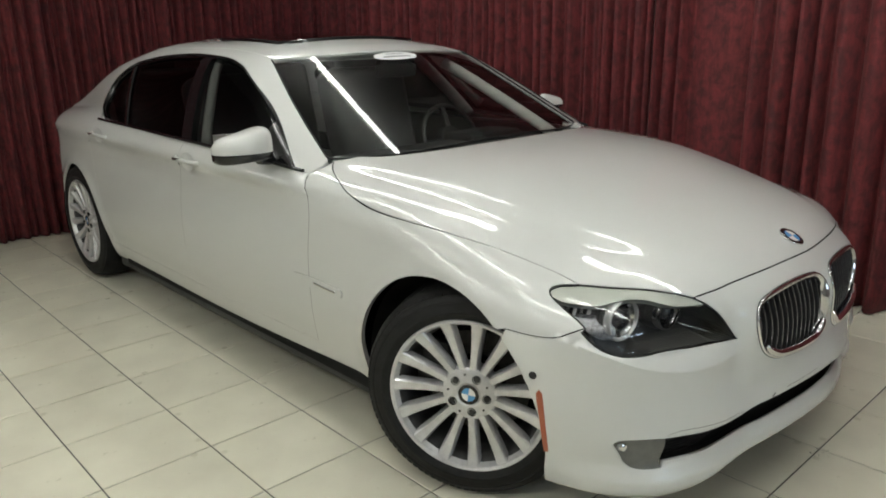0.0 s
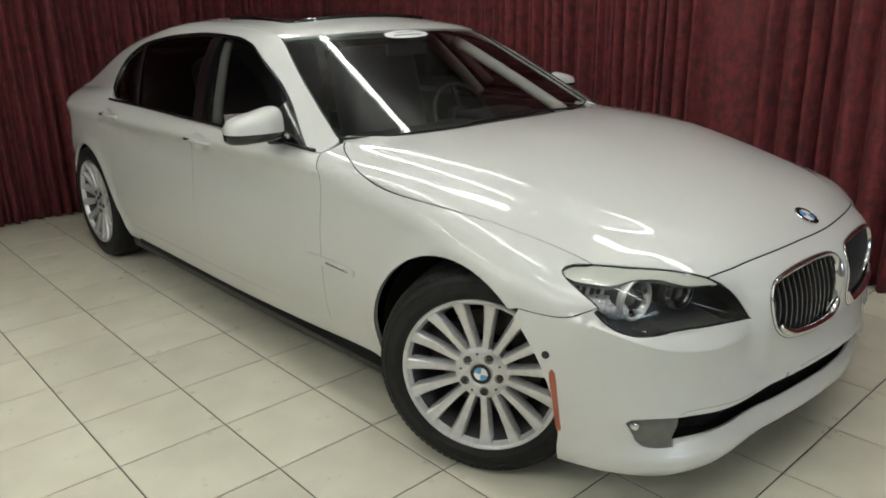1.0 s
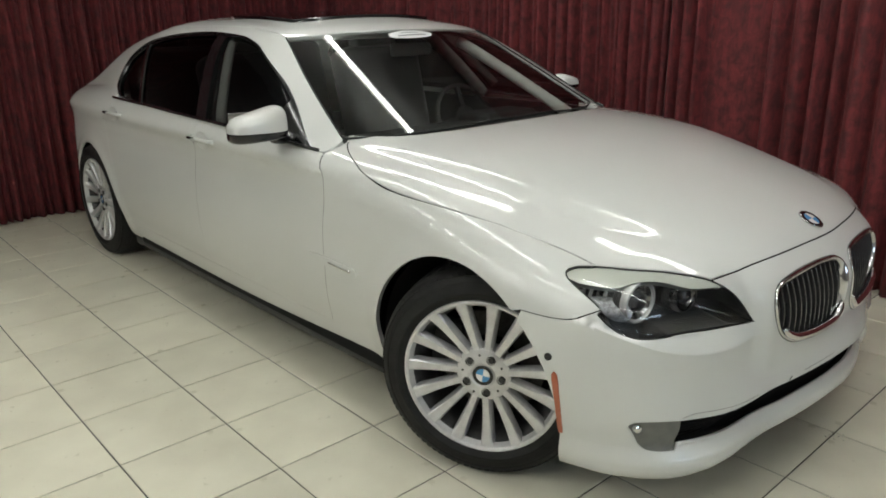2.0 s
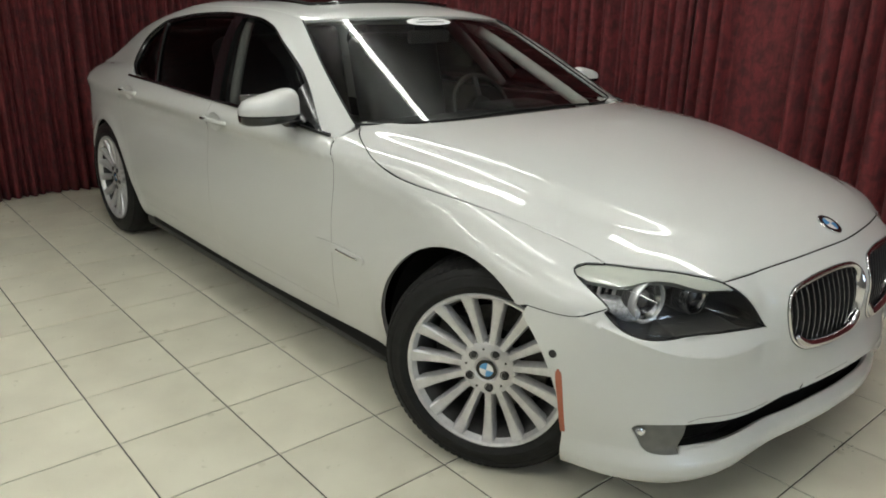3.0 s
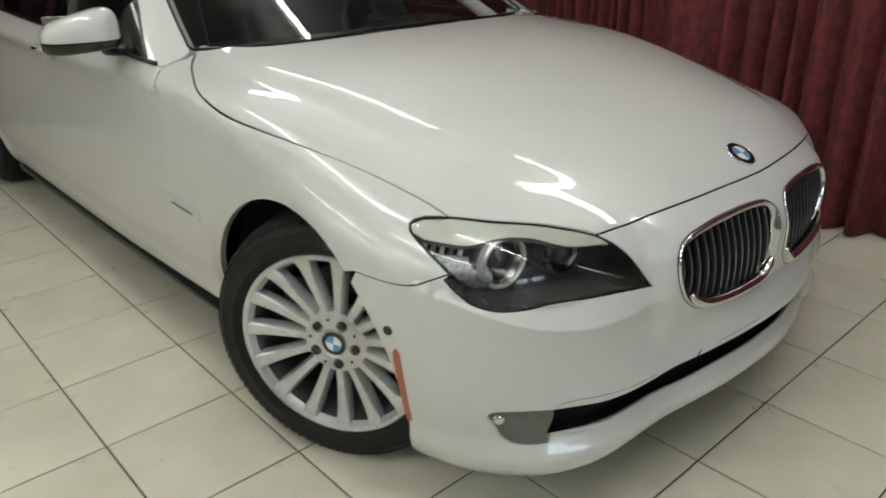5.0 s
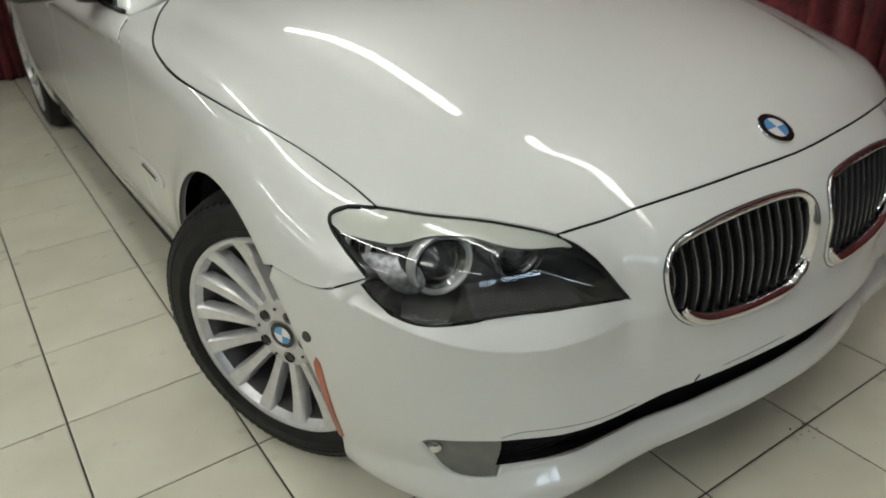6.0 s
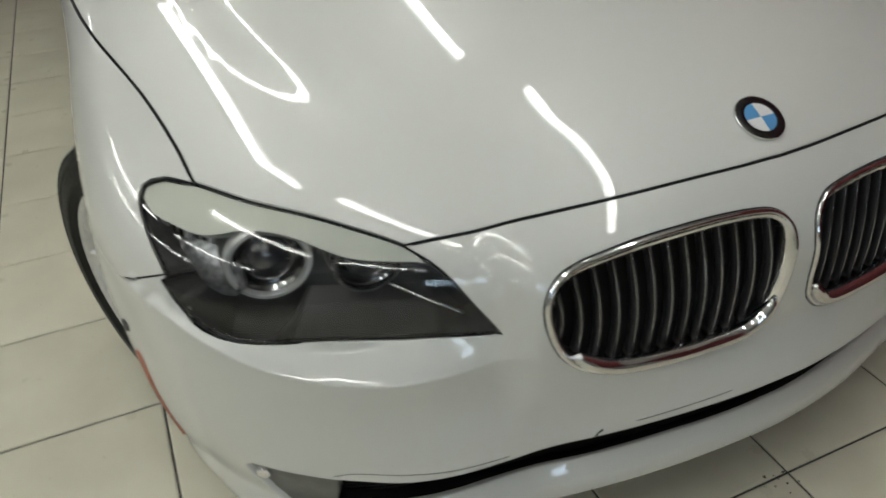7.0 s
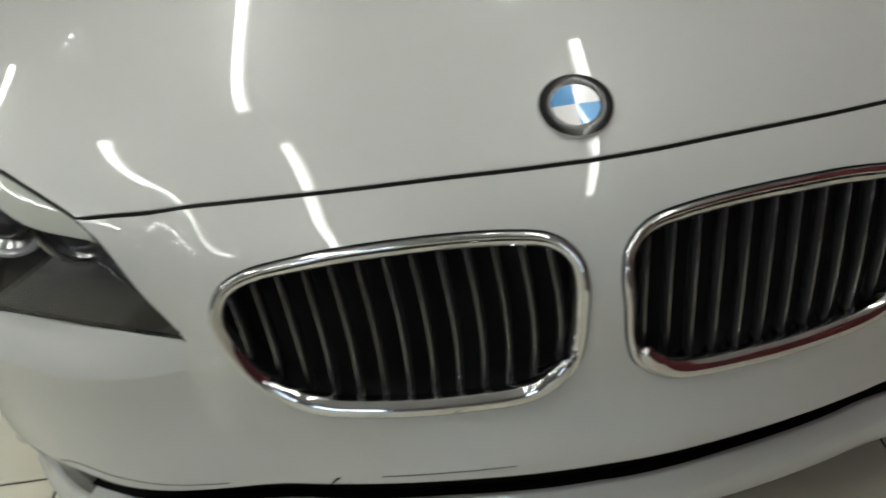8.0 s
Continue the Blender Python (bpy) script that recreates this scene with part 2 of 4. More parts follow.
# ---- building helpers ----
def solid(name, verts, faces, material, parent=None, label="", smooth=True, normals=None):
    """One mesh object from vertices and faces, under a parent if there is one."""
    me = bpy.data.meshes.new(name)
    me.from_pydata([tuple(map(float, v)) for v in verts], [], [tuple(map(int, f)) for f in faces])
    me.materials.append(material)
    if smooth:
        me.polygons.foreach_set("use_smooth", [True] * len(me.polygons))
    if normals is not None:
        me.normals_split_custom_set_from_vertices([tuple(map(float, n)) for n in normals])
    ob = new(name, me)
    ob.parent = parent
    if label:
        ob["label"] = label
    return ob


def part(name, bm, material, parent, label="", smooth=True, sharp=35):
    """Links a bmesh as one mesh object under a thing or a part."""
    me = bpy.data.meshes.new(name)
    bmesh.ops.recalc_face_normals(bm, faces=bm.faces)
    for f in bm.faces:
        f.smooth = smooth
    for e in bm.edges:
        if len(e.link_faces) == 2 and e.calc_face_angle(0) > radians(sharp):
            e.smooth = False
    bm.to_mesh(me)
    bm.free()
    me.materials.append(material)
    ob = new(name, me)
    ob.parent = parent
    if label:
        ob["label"] = label
    return ob


def thing(name, label, category, group="", kind=""):
    ob = new(name)
    ob.empty_display_size = .1
    return tagged(ob, label, category, group, kind)


def block(sx, sy, sz, m=None, bevel=.01, segs=2):
    """A bevelled box as a bmesh."""
    bm = bmesh.new()
    bmesh.ops.create_cube(bm, size=1)
    bmesh.ops.scale(bm, vec=(sx, sy, sz), verts=bm.verts)
    if bevel:
        bmesh.ops.bevel(bm, geom=list(bm.edges), offset=bevel, segments=segs, affect="EDGES", profile=.5)
    if m is not None:
        bm.transform(m)
    return bm


def lathe(profile, n, axis="Y"):
    """A turned bmesh from (radius, along) pairs round an axis."""
    bm = bmesh.new()
    rows = []
    for r, h in profile:
        row = []
        for i in range(n):
            t = 2 * math.pi * i / n
            c, s = r * math.cos(t), r * math.sin(t)
            row.append(bm.verts.new((c, h, s) if axis == "Y" else (c, s, h) if axis == "Z" else (h, c, s)))
        rows.append(row)
    for a, b in zip(rows, rows[1:]):
        for i in range(n):
            j = (i + 1) % n
            bm.faces.new((a[i], a[j], b[j], b[i]))
    return bm


def smooth_line(pts, spacing=.012, closed=False):
    """A dense smooth line (Catmull-Rom) through a few points of any dimension."""
    p = np.array(pts, float)
    n = len(p)
    out = []
    last = n if closed else n - 1
    for i in range(last):
        a, b, c, d = (p[(i - 1) % n], p[i], p[(i + 1) % n], p[(i + 2) % n]) if closed else (p[max(i - 1, 0)], p[i], p[i + 1], p[min(i + 2, n - 1)])
        if not closed and i == 0:
            a = 2 * b - c
        if not closed and i == n - 2:
            d = 2 * c - b
        steps = max(int(np.linalg.norm(c - b) / spacing), 1)
        for k in range(steps):
            t = k / steps
            out.append(.5 * (2 * b + (c - a) * t + (2 * a - 5 * b + 4 * c - d) * t * t + (3 * b - a - 3 * c + d) * t**3))
    if not closed:
        out.append(p[-1])
    return np.array(out)


def joined(*lines):
    """One closed outline out of lines that meet end to end."""
    return np.concatenate([l[:-1] for l in lines])


def march(field, a, b, n=46):
    """The skin between outer points a and inner points b."""
    a, b = a.copy(), b.copy()
    for _ in range(n):
        m = (a + b) / 2
        out = (field(m[:, 0], m[:, 1], m[:, 2]) > 0)[:, None]
        a, b = np.where(out, m, a), np.where(out, b, m)
    return (a + b) / 2


def gradient(field, p, e=.0015):
    g = np.stack([field(*(p + d).T) - field(*(p - d).T) for d in np.eye(3) * e], 1)
    return g / np.linalg.norm(g, axis=1, keepdims=True)


MID = .42  # height of the line round which the flanks are unrolled


def unroll(kind, p):
    """Skin points to a flat pair, in metres."""
    x, y, z = p.T
    if kind == "around":  # round the long axis: right flank 0, top a quarter turn
        return np.stack([x, .9 * np.arctan2(z - MID, -y)], 1)
    if kind == "nose":  # round an upright axis: straight ahead 0, right side positive
        return np.stack([.9 * np.arctan2(-y, x + .35), z], 1)
    if kind == "top":
        return np.stack([x, y], 1)
    if kind == "side":
        return np.stack([x, z], 1)


def roll(kind, field, uv):
    """Flat pairs back on to the skin."""
    u, v = uv.T
    o = np.zeros_like(u)
    if kind == "around":
        t = v / .9
        d, c = np.stack([o, -np.cos(t), np.sin(t)], 1), np.stack([u, o, o + MID], 1)
        return march(field, c + 1.35 * d, c + .05 * d)
    if kind == "nose":
        t = u / .9
        d, c = np.stack([np.cos(t), -np.sin(t), o], 1), np.stack([o - .35, o, v], 1)
        return march(field, c + 1.5 * d, c + .1 * d)
    if kind == "top":
        return march(field, np.stack([u, v, o + 1.7], 1), np.stack([u, v, o + .35], 1))
    if kind == "side":
        return march(field, np.stack([u, o - 1.3, v], 1), np.stack([u, o - .15, v], 1))


def on_side(field, pts, spacing=.012):
    return roll("side", field, smooth_line(pts, spacing))


def on_top(field, pts, spacing=.012):
    return roll("top", field, smooth_line(pts, spacing))


def on_front(field, pts, spacing=.012):
    """A line given as (y, z) seen from ahead."""
    q = smooth_line(pts, spacing)
    o = np.zeros(len(q))
    return march(field, np.stack([o + 1.2, q[:, 0], q[:, 1]], 1), np.stack([o - .2, q[:, 0], q[:, 1]], 1))


def inside(loop, q):
    """Even-odd test of points q against a closed flat loop."""
    x, y = q.T
    c = np.zeros(len(q), bool)
    a, b = loop, np.roll(loop, -1, 0)
    for (x0, y0), (x1, y1) in zip(a, b):
        if y0 == y1:
            continue
        c ^= ((y0 > y) != (y1 > y)) & (x < (x1 - x0) * (y - y0) / (y1 - y0) + x0)
    return c


def shrink(loop, d):
    """A flat closed loop drawn in by d (out where d is negative)."""
    t = np.roll(loop, -1, 0) - np.roll(loop, 1, 0)
    t /= np.linalg.norm(t, axis=1, keepdims=True) + 1e-9
    nrm = np.stack([-t[:, 1], t[:, 0]], 1)
    area = np.sum(loop[:, 0] * np.roll(loop[:, 1], -1) - np.roll(loop[:, 0], -1) * loop[:, 1])
    return loop + nrm * d * (1 if area > 0 else -1)


def skin(name, field, kind, loops, material, parent, label="", step=.03, gap=.0022, depth=.016, proud=0.0, mirrored=False, creases=()):
    """A sheet-metal panel: the part of a skin inside a closed outline, less the holes, with its edges turned in."""
    flat = [shrink(unroll(kind, l), gap if i == 0 else -gap) for i, l in enumerate(loops)]
    lo, hi = flat[0].min(0), flat[0].max(0)
    gx, gy = np.meshgrid(np.arange(lo[0], hi[0], step), np.arange(lo[1], hi[1], step))
    grid = np.stack([gx.ravel() + .0003, gy.ravel() + .0007], 1)
    grid = grid + np.random.default_rng(7).uniform(-.12, .12, grid.shape) * step
    keep = inside(flat[0], grid)
    for l in flat[1:]:
        keep &= ~inside(l, grid)
    grid = grid[keep]
    edge = np.concatenate(flat)
    if len(grid):
        near = np.full(len(grid), 9.0)
        for k in range(0, len(edge), 200):
            d = np.linalg.norm(grid[:, None] - edge[None, k:k + 200], axis=2).min(1)
            near = np.minimum(near, d)
        grid = grid[near > step * .45]
    lines = [unroll(kind, c) for c in creases]
    for c in lines:
        far = np.full(len(grid), 9.0)
        for k in range(0, len(c), 200):
            far = np.minimum(far, np.linalg.norm(grid[:, None] - c[None, k:k + 200], axis=2).min(1))
        grid = grid[far > step * .40]
    pts = np.concatenate([edge, grid] + lines)
    edges, at = [], 0
    for l in flat:
        n = len(l)
        edges += [(at + i, at + (i + 1) % n) for i in range(n)]
        at += n
    at += len(grid)
    for c in lines:
        edges += [(at + i, at + i + 1) for i in range(len(c) - 1)]
        at += len(c)
    vs, _, fs, orig, _, _ = geometry.delaunay_2d_cdt([Vector(p) for p in pts], edges, [], 0, 1e-7)
    uv = np.array([(v.x, v.y) for v in vs])
    fs = np.array([f for f in fs if len(f) == 3])
    mid = uv[fs].mean(1)
    ok = inside(flat[0], mid)
    for l in flat[1:]:
        ok &= ~inside(l, mid)
    fs = fs[ok]
    p = roll(kind, field, uv)
    nrm = gradient(field, p)
    p = p + proud * nrm
    turn = np.einsum("ij,ij->i", np.cross(p[fs[:, 1]] - p[fs[:, 0]], p[fs[:, 2]] - p[fs[:, 0]]), nrm[fs[:, 0]]) < 0
    fs[turn] = fs[turn][:, ::-1]
    where = {}
    for i, o in enumerate(orig):
        for k in o:
            where[k] = i
    verts, norms, faces = list(p), list(nrm), [tuple(f) for f in fs]
    at = 0
    for li, l in enumerate(flat):
        n = len(l)
        ids = [where.get(at + i) for i in range(n)]
        ids = [i for i in ids if i is not None]
        at += n
        q, qn = p[ids], nrm[ids]
        tan = np.roll(q, -1, 0) - np.roll(q, 1, 0)
        out = np.cross(tan, qn)
        out /= np.linalg.norm(out, axis=1, keepdims=True) + 1e-9
        # away from the metal
        probe = unroll(kind, q[:1] + .004 * out[:1])
        if inside(l, probe)[0] == (li == 0):
            out = -out
        s = len(verts)
        m = len(ids)
        verts += list(q) + list(q - .002 * qn + .0012 * out) + list(q - depth * qn + .001 * out)
        norms += list(qn) + list((qn + out) / 1.414) + list(out)
        for r in (0, 1):
            for i in range(m):
                j = (i + 1) % m
                a, b, c2, d = s + r * m + i, s + r * m + j, s + (r + 1) * m + j, s + (r + 1) * m + i
                v0, v1, v2 = verts[a], verts[b], verts[d]
                f = (a, b, c2, d)
                if np.dot(np.cross(v1 - v0, v2 - v0), out[i]) < 0:
                    f = f[::-1]
                faces.append(f)
    verts, norms = np.array(verts), np.array(norms)
    if mirrored:
        verts, norms = verts * (1, -1, 1), norms * (1, -1, 1)
        faces = [f[::-1] for f in faces]
    return solid(name, verts, faces, material, parent, label, True, norms)


def tube(name, line, radius, material, parent, label="", n=8, closed=False, flat=1.0, up=(0, 0, 1), mirrored=False):
    """A rod along a line; flat squeezes it along up."""
    p = np.array(line, float)
    t = (np.roll(p, -1, 0) - np.roll(p, 1, 0)) if closed else np.gradient(p, axis=0)
    t /= np.linalg.norm(t, axis=1, keepdims=True) + 1e-9
    u = np.array(up, float) if np.ndim(up) == 1 else np.array(up)
    u = np.broadcast_to(u, p.shape)
    s = np.cross(t, u)
    s /= np.linalg.norm(s, axis=1, keepdims=True) + 1e-9
    w = np.cross(s, t)
    r = np.broadcast_to(np.asarray(radius, float), (len(p),))
    verts = []
    for k in range(n):
        a = 2 * math.pi * k / n
        verts.append(p + (s * math.cos(a) + w * math.sin(a) * flat) * r[:, None])
    verts = np.stack(verts, 1).reshape(-1, 3)
    m = len(p)
    faces = [(i * n + k, i * n + (k + 1) % n, ((i + 1) % m) * n + (k + 1) % n, ((i + 1) % m) * n + k) for i in range(m if closed else m - 1) for k in range(n)]
    if not closed:
        faces += [tuple(range(n))[::-1], tuple((m - 1) * n + k for k in range(n))]
    if mirrored:
        verts = verts * (1, -1, 1)
        faces = [f[::-1] for f in faces]
    return solid(name, verts, [f[::-1] for f in faces], material, parent, label)

# ---- the car ----
car = thing("car", "pearl white long luxury sedan parked on tiles, wheels turned", "car")
car.location = (0, 0, 0)


def flip(l):
    return l * (1, -1, 1)


ARCH_F, ARCH_R, REAR_X = (-.058, .325, .388), (-3.17, .312, .388), -3.20


def arch_line(a, t0, t1, n=60):
    """Part of a wheel opening on the right flank; degrees, 0 ahead, 90 up."""
    t = np.radians(np.linspace(t0, t1, n))
    return roll("side", body, np.stack([a[0] + a[2] * np.cos(t), a[1] + a[2] * np.sin(t)], 1))


# lines of the right-hand half, from the nose backwards
HOOD_SIDE = on_top(body, [(-.845, -.694), (-.76, -.765), (-.646, -.822), (-.522, -.864), (-.339, -.870), (-.106, -.846), (.118, -.796), (.25, -.774), (.342, -.765)])
HOOD_LAMP = on_top(body, [(.342, -.765), (.420, -.703), (.499, -.617), (.558, -.545)])
HOOD_FRONT = on_top(body, [(.558, -.545), (.590, -.418), (.615, -.262), (.628, -.10), (.631, 0)])
HOOD_REAR = on_top(body, [(-.845, -.694), (-.78, -.655), (-.650, -.567), (-.555, -.400), (-.512, -.200), (-.498, 0)])
LAMP_OUT = on_side(body, [(.342, .757), (.325, .7565), (.306, .7555), (.294, .751), (.293, .745), (.301, .738), (.318, .728), (.351, .7115), (.395, .686), (.413, .671)], .008)
LAMP_OUT[0] = HOOD_SIDE[-1]
LAMP_LOW = np.concatenate([on_front(body, [(-.8445, .671), (-.834, .640), (-.816, .619), (-.790, .605), (-.757, .598), (-.715, .5955), (-.665, .596), (-.581, .594), (-.511, .593), (-.447, .592)], .01)])
LAMP_LOW[0] = LAMP_OUT[-1]
LAMP_IN = on_front(body, [(-.447, .592), (-.478, .640), (-.502, .678), (-.522, .700), (-.545, .714)], .01)
LAMP_IN[-1] = HOOD_FRONT[0]
CUT = np.concatenate([on_side(body, [(.413, .671), (.385, .656), (.352, .643), (.298, .638), (.217, .639)])])
CUT[0] = LAMP_OUT[-1]
a0 = math.degrees(math.atan2(.639 - ARCH_F[1], .217 - ARCH_F[0]))
ARCH_FRONT = arch_line(ARCH_F, a0, -22)
ARCH_FRONT[0] = CUT[-1]
ARCH_BACK = arch_line(ARCH_F, a0, 196)
ARCH_BACK[0] = CUT[-1]
SILL_Z = .300
DOOR_FRONT = on_side(shell, [(-.757, SILL_Z), (-.742, .40), (-.733, .52), (-.736, .66), (-.730, .78), (-.740, .865), (-.80, .928)])
BELT = [(-.80, .928), (-.86, .936), (-1.0, .944), (-1.43, .960), (-1.70, .966), (-2.05, .970), (-2.40, .974), (-2.80, .978)]
DOOR_MID = on_side(shell, [(-1.70, .966), (-1.735, .80), (-1.74, .55), (-1.72, SILL_Z)])
DOOR_BACK = on_side(shell, [(-2.80, .978), (-2.87, .86), (-2.845, .74), (-2.785, .60), (-2.755, .45), (-2.75, SILL_Z)])
GLASS_TOP = [(-2.86, .985), (-2.965, 1.03), (-2.985, 1.10), (-2.95, 1.175), (-2.79, 1.256), (-2.60, 1.288), (-2.396, 1.307), (-2.064, 1.319), (-1.742, 1.308), (-1.60, 1.290), (-1.472, 1.258), (-1.266, 1.176), (-1.087, 1.080), (-.86, .936)]
SCREEN_SIDE = on_top(cabin, [(-.819, -.742), (-1.0, -.702), (-1.2, -.650), (-1.444, -.573)])
SCREEN_TOP = on_top(cabin, [(-1.444, -.573), (-1.385, -.40), (-1.345, -.20), (-1.332, 0)])
SCREEN_LOW = on_top(cabin, [(-.819, -.742), (-.72, -.57), (-.645, -.33), (-.615, 0)])
ROOF_SEAM = on_top(cabin, [(-1.444, -.573), (-1.8, -.560), (-2.4, -.540), (-2.95, -.485)])
ROOF_BACK = on_top(cabin, [(-2.95, -.485), (-3.0, -.25), (-3.02, 0)])
BACK_SIDE = on_top(shell, [(-2.95, -.485), (-3.25, -.495), (-3.55, -.52), (-3.66, -.54)])
BACK_LOW = on_top(shell, [(-3.66, -.54), (-3.72, -.30), (-3.74, 0)])
DECK_SIDE = on_top(shell, [(-3.66, -.54), (-3.75, -.60), (-3.86, -.64)])


def whole(*halves):
    """A symmetric outline from lines of the right half, which run from the middle line round to the middle line again."""
    right = np.concatenate([h[:-1] for h in halves[:-1]] + [halves[-1]])
    return np.concatenate([right, flip(right[1:-1])[::-1]])


HOOD = skin("hood", body, "top", [whole(HOOD_FRONT[::-1], HOOD_LAMP[::-1], HOOD_SIDE[::-1], HOOD_REAR)], PAINT, car, step=.015, gap=.003)
fender_loop = joined(HOOD_SIDE, LAMP_OUT, CUT, ARCH_BACK, on_side(body, [tuple(ARCH_BACK[-1][[0, 2]]), (-.58, .210), (-.757, .208)]), on_side(body, [(-.757, .208), (-.757, SILL_Z)]), DOOR_FRONT,
                     np.concatenate([DOOR_FRONT[-1:], on_top(shell, [(-.795, -.835), (-.80, -.765), (-.845, -.694)])]))
LIP = [(-.79, .185), (-.72, .182), (-.64, .186), (-.585, .196), (-.555, .212), (-.44, .231), (-.336, .249), (-.23, .263), (-.09, .275), (0, .277)]
lip_line = on_front(body, LIP)
side_low = on_side(body, [tuple(ARCH_FRONT[-1][[0, 2]]), (.37, .186), (.43, .184), (float(lip_line[0][0]), .185)])
side_low[-1] = lip_line[0]


def kidney_line(grow):
    """Outline of the right-hand kidney, seen from ahead (y, z)."""
    pts = np.array([(-.401, .640), (-.386, .672), (-.355, .689), (-.307, .698), (-.247, .704), (-.158, .706), (-.085, .703), (-.046, .696), (-.024, .678), (-.018, .653), (-.020, .618), (-.024, .570), (-.037, .532),
                    (-.080, .500), (-.172, .496), (-.252, .501), (-.310, .509), (-.350, .528), (-.377, .556), (-.395, .597)])
    c = smooth_line(pts, .008, True)
    return shrink(c, -grow)


def front_pts(q):
    o = np.zeros(len(q))
    return march(body, np.stack([o + 1.2, q[:, 0], q[:, 1]], 1), np.stack([o - .2, q[:, 0], q[:, 1]], 1))


KID = front_pts(kidney_line(0.0))
FOG = smooth_line([(-.800, .352), (-.790, .366), (-.74, .368), (-.692, .366)], .008)
FOG = np.concatenate([FOG, smooth_line([(-.692, .366), (-.692, .320), (-.694, .277)], .008)[1:], smooth_line([(-.694, .277), (-.735, .277), (-.764, .286), (-.780, .314), (-.800, .352)], .008)[1:-1]])
FOG_L = front_pts(FOG)
slot_top = smooth_line([(-.692, .366), (-.58, .369), (-.49, .375), (-.34, .389), (-.17, .404), (0, .411)], .01)
slot_low = smooth_line([(-.692, .291), (-.58, .296), (-.49, .302), (-.34, .314), (-.17, .331), (0, .339)], .01)
SLOT_R = np.concatenate([slot_top[::-1][:-1], smooth_line([(-.692, .366), (-.692, .291)], .01)[:-1], slot_low])
SLOT = np.concatenate([SLOT_R, (SLOT_R * (-1, 1))[1:-1][::-1]])
SLOT_L = front_pts(SLOT)
# the fog lamps and the slot share one wide opening in the bumper
kf = int(np.argmin(np.abs(FOG[:, 0] + .692) + np.abs(FOG[:, 1] - .366)))
kl = int(np.argmin(np.abs(FOG[:, 0] + .694) + np.abs(FOG[:, 1] - .277)))
OPEN_R = np.concatenate([slot_top[::-1][:-1], FOG[:kf + 1][::-1], FOG[kl:][::-1], smooth_line([(-.692, .284), (-.684, .2915)], .008)[1:], slot_low[2:]])
OPEN_L = front_pts(np.concatenate([OPEN_R, (OPEN_R * (-1, 1))[1:-1][::-1]]))
ya = np.linspace(.40, .86, 80)
RIDGE = [front_pts(np.stack([k * ya, crease_z(ya) + d], 1)) for k in (1, -1) for d in (-.0025, .0025)]
bumper_loop = whole(HOOD_FRONT[::-1], LAMP_IN[::-1], LAMP_LOW[::-1], CUT, ARCH_FRONT, side_low, lip_line)
BUMPER = skin("front_bumper", body, "nose", [bumper_loop, KID, flip(KID)[::-1], OPEN_L], PAINT, car, step=.0125, creases=RIDGE)

uniside = joined(SCREEN_SIDE, ROOF_SEAM, BACK_SIDE, DECK_SIDE,
                 on_side(shell, [(-3.84, 1.0), (-3.86, .90), (-3.87, .70), (-3.84, .45), (-3.76, .25)]),
                 on_side(shell, [(-3.76, .25), (-3.65, .215), (-3.543, .205)]), arch_line(ARCH_R, 196, -14),
                 on_side(shell, [(-2.794, .218), (-2.765, .25), (-2.75, SILL_Z)]), DOOR_BACK[::-1],
                 on_side(cabin, [BELT[-1]] + GLASS_TOP), np.concatenate([on_top(shell, [(-.835, -.852), (-.803, -.835), (-.806, -.765), (-.819, -.742)])]))
WINDOWS = (("window", [(-.875, .942), (-1.0, .946), (-1.43, .960), (-1.655, .965)], [(-1.655, .965), (-1.76, 1.13), (-1.855, 1.303)], [(-1.855, 1.303), (-1.742, 1.303), (-1.60, 1.285), (-1.472, 1.253), (-1.266, 1.171), (-1.087, 1.075), (-.875, .942)]),
           ("rear_window_pane", [(-1.75, .966), (-2.05, .970), (-2.50, .975)], [(-2.50, .975), (-2.66, 1.13), (-2.765, 1.254)], [(-2.765, 1.254), (-2.60, 1.283), (-2.396, 1.302), (-2.064, 1.314), (-1.965, 1.312), (-1.86, 1.13), (-1.75, .966)]),
           ("quarter_window", [(-2.53, .976), (-2.85, .983)], [(-2.85, .983), (-2.958, 1.03), (-2.978, 1.10), (-2.943, 1.172), (-2.795, 1.248)], [(-2.795, 1.248), (-2.69, 1.13), (-2.53, .976)]))


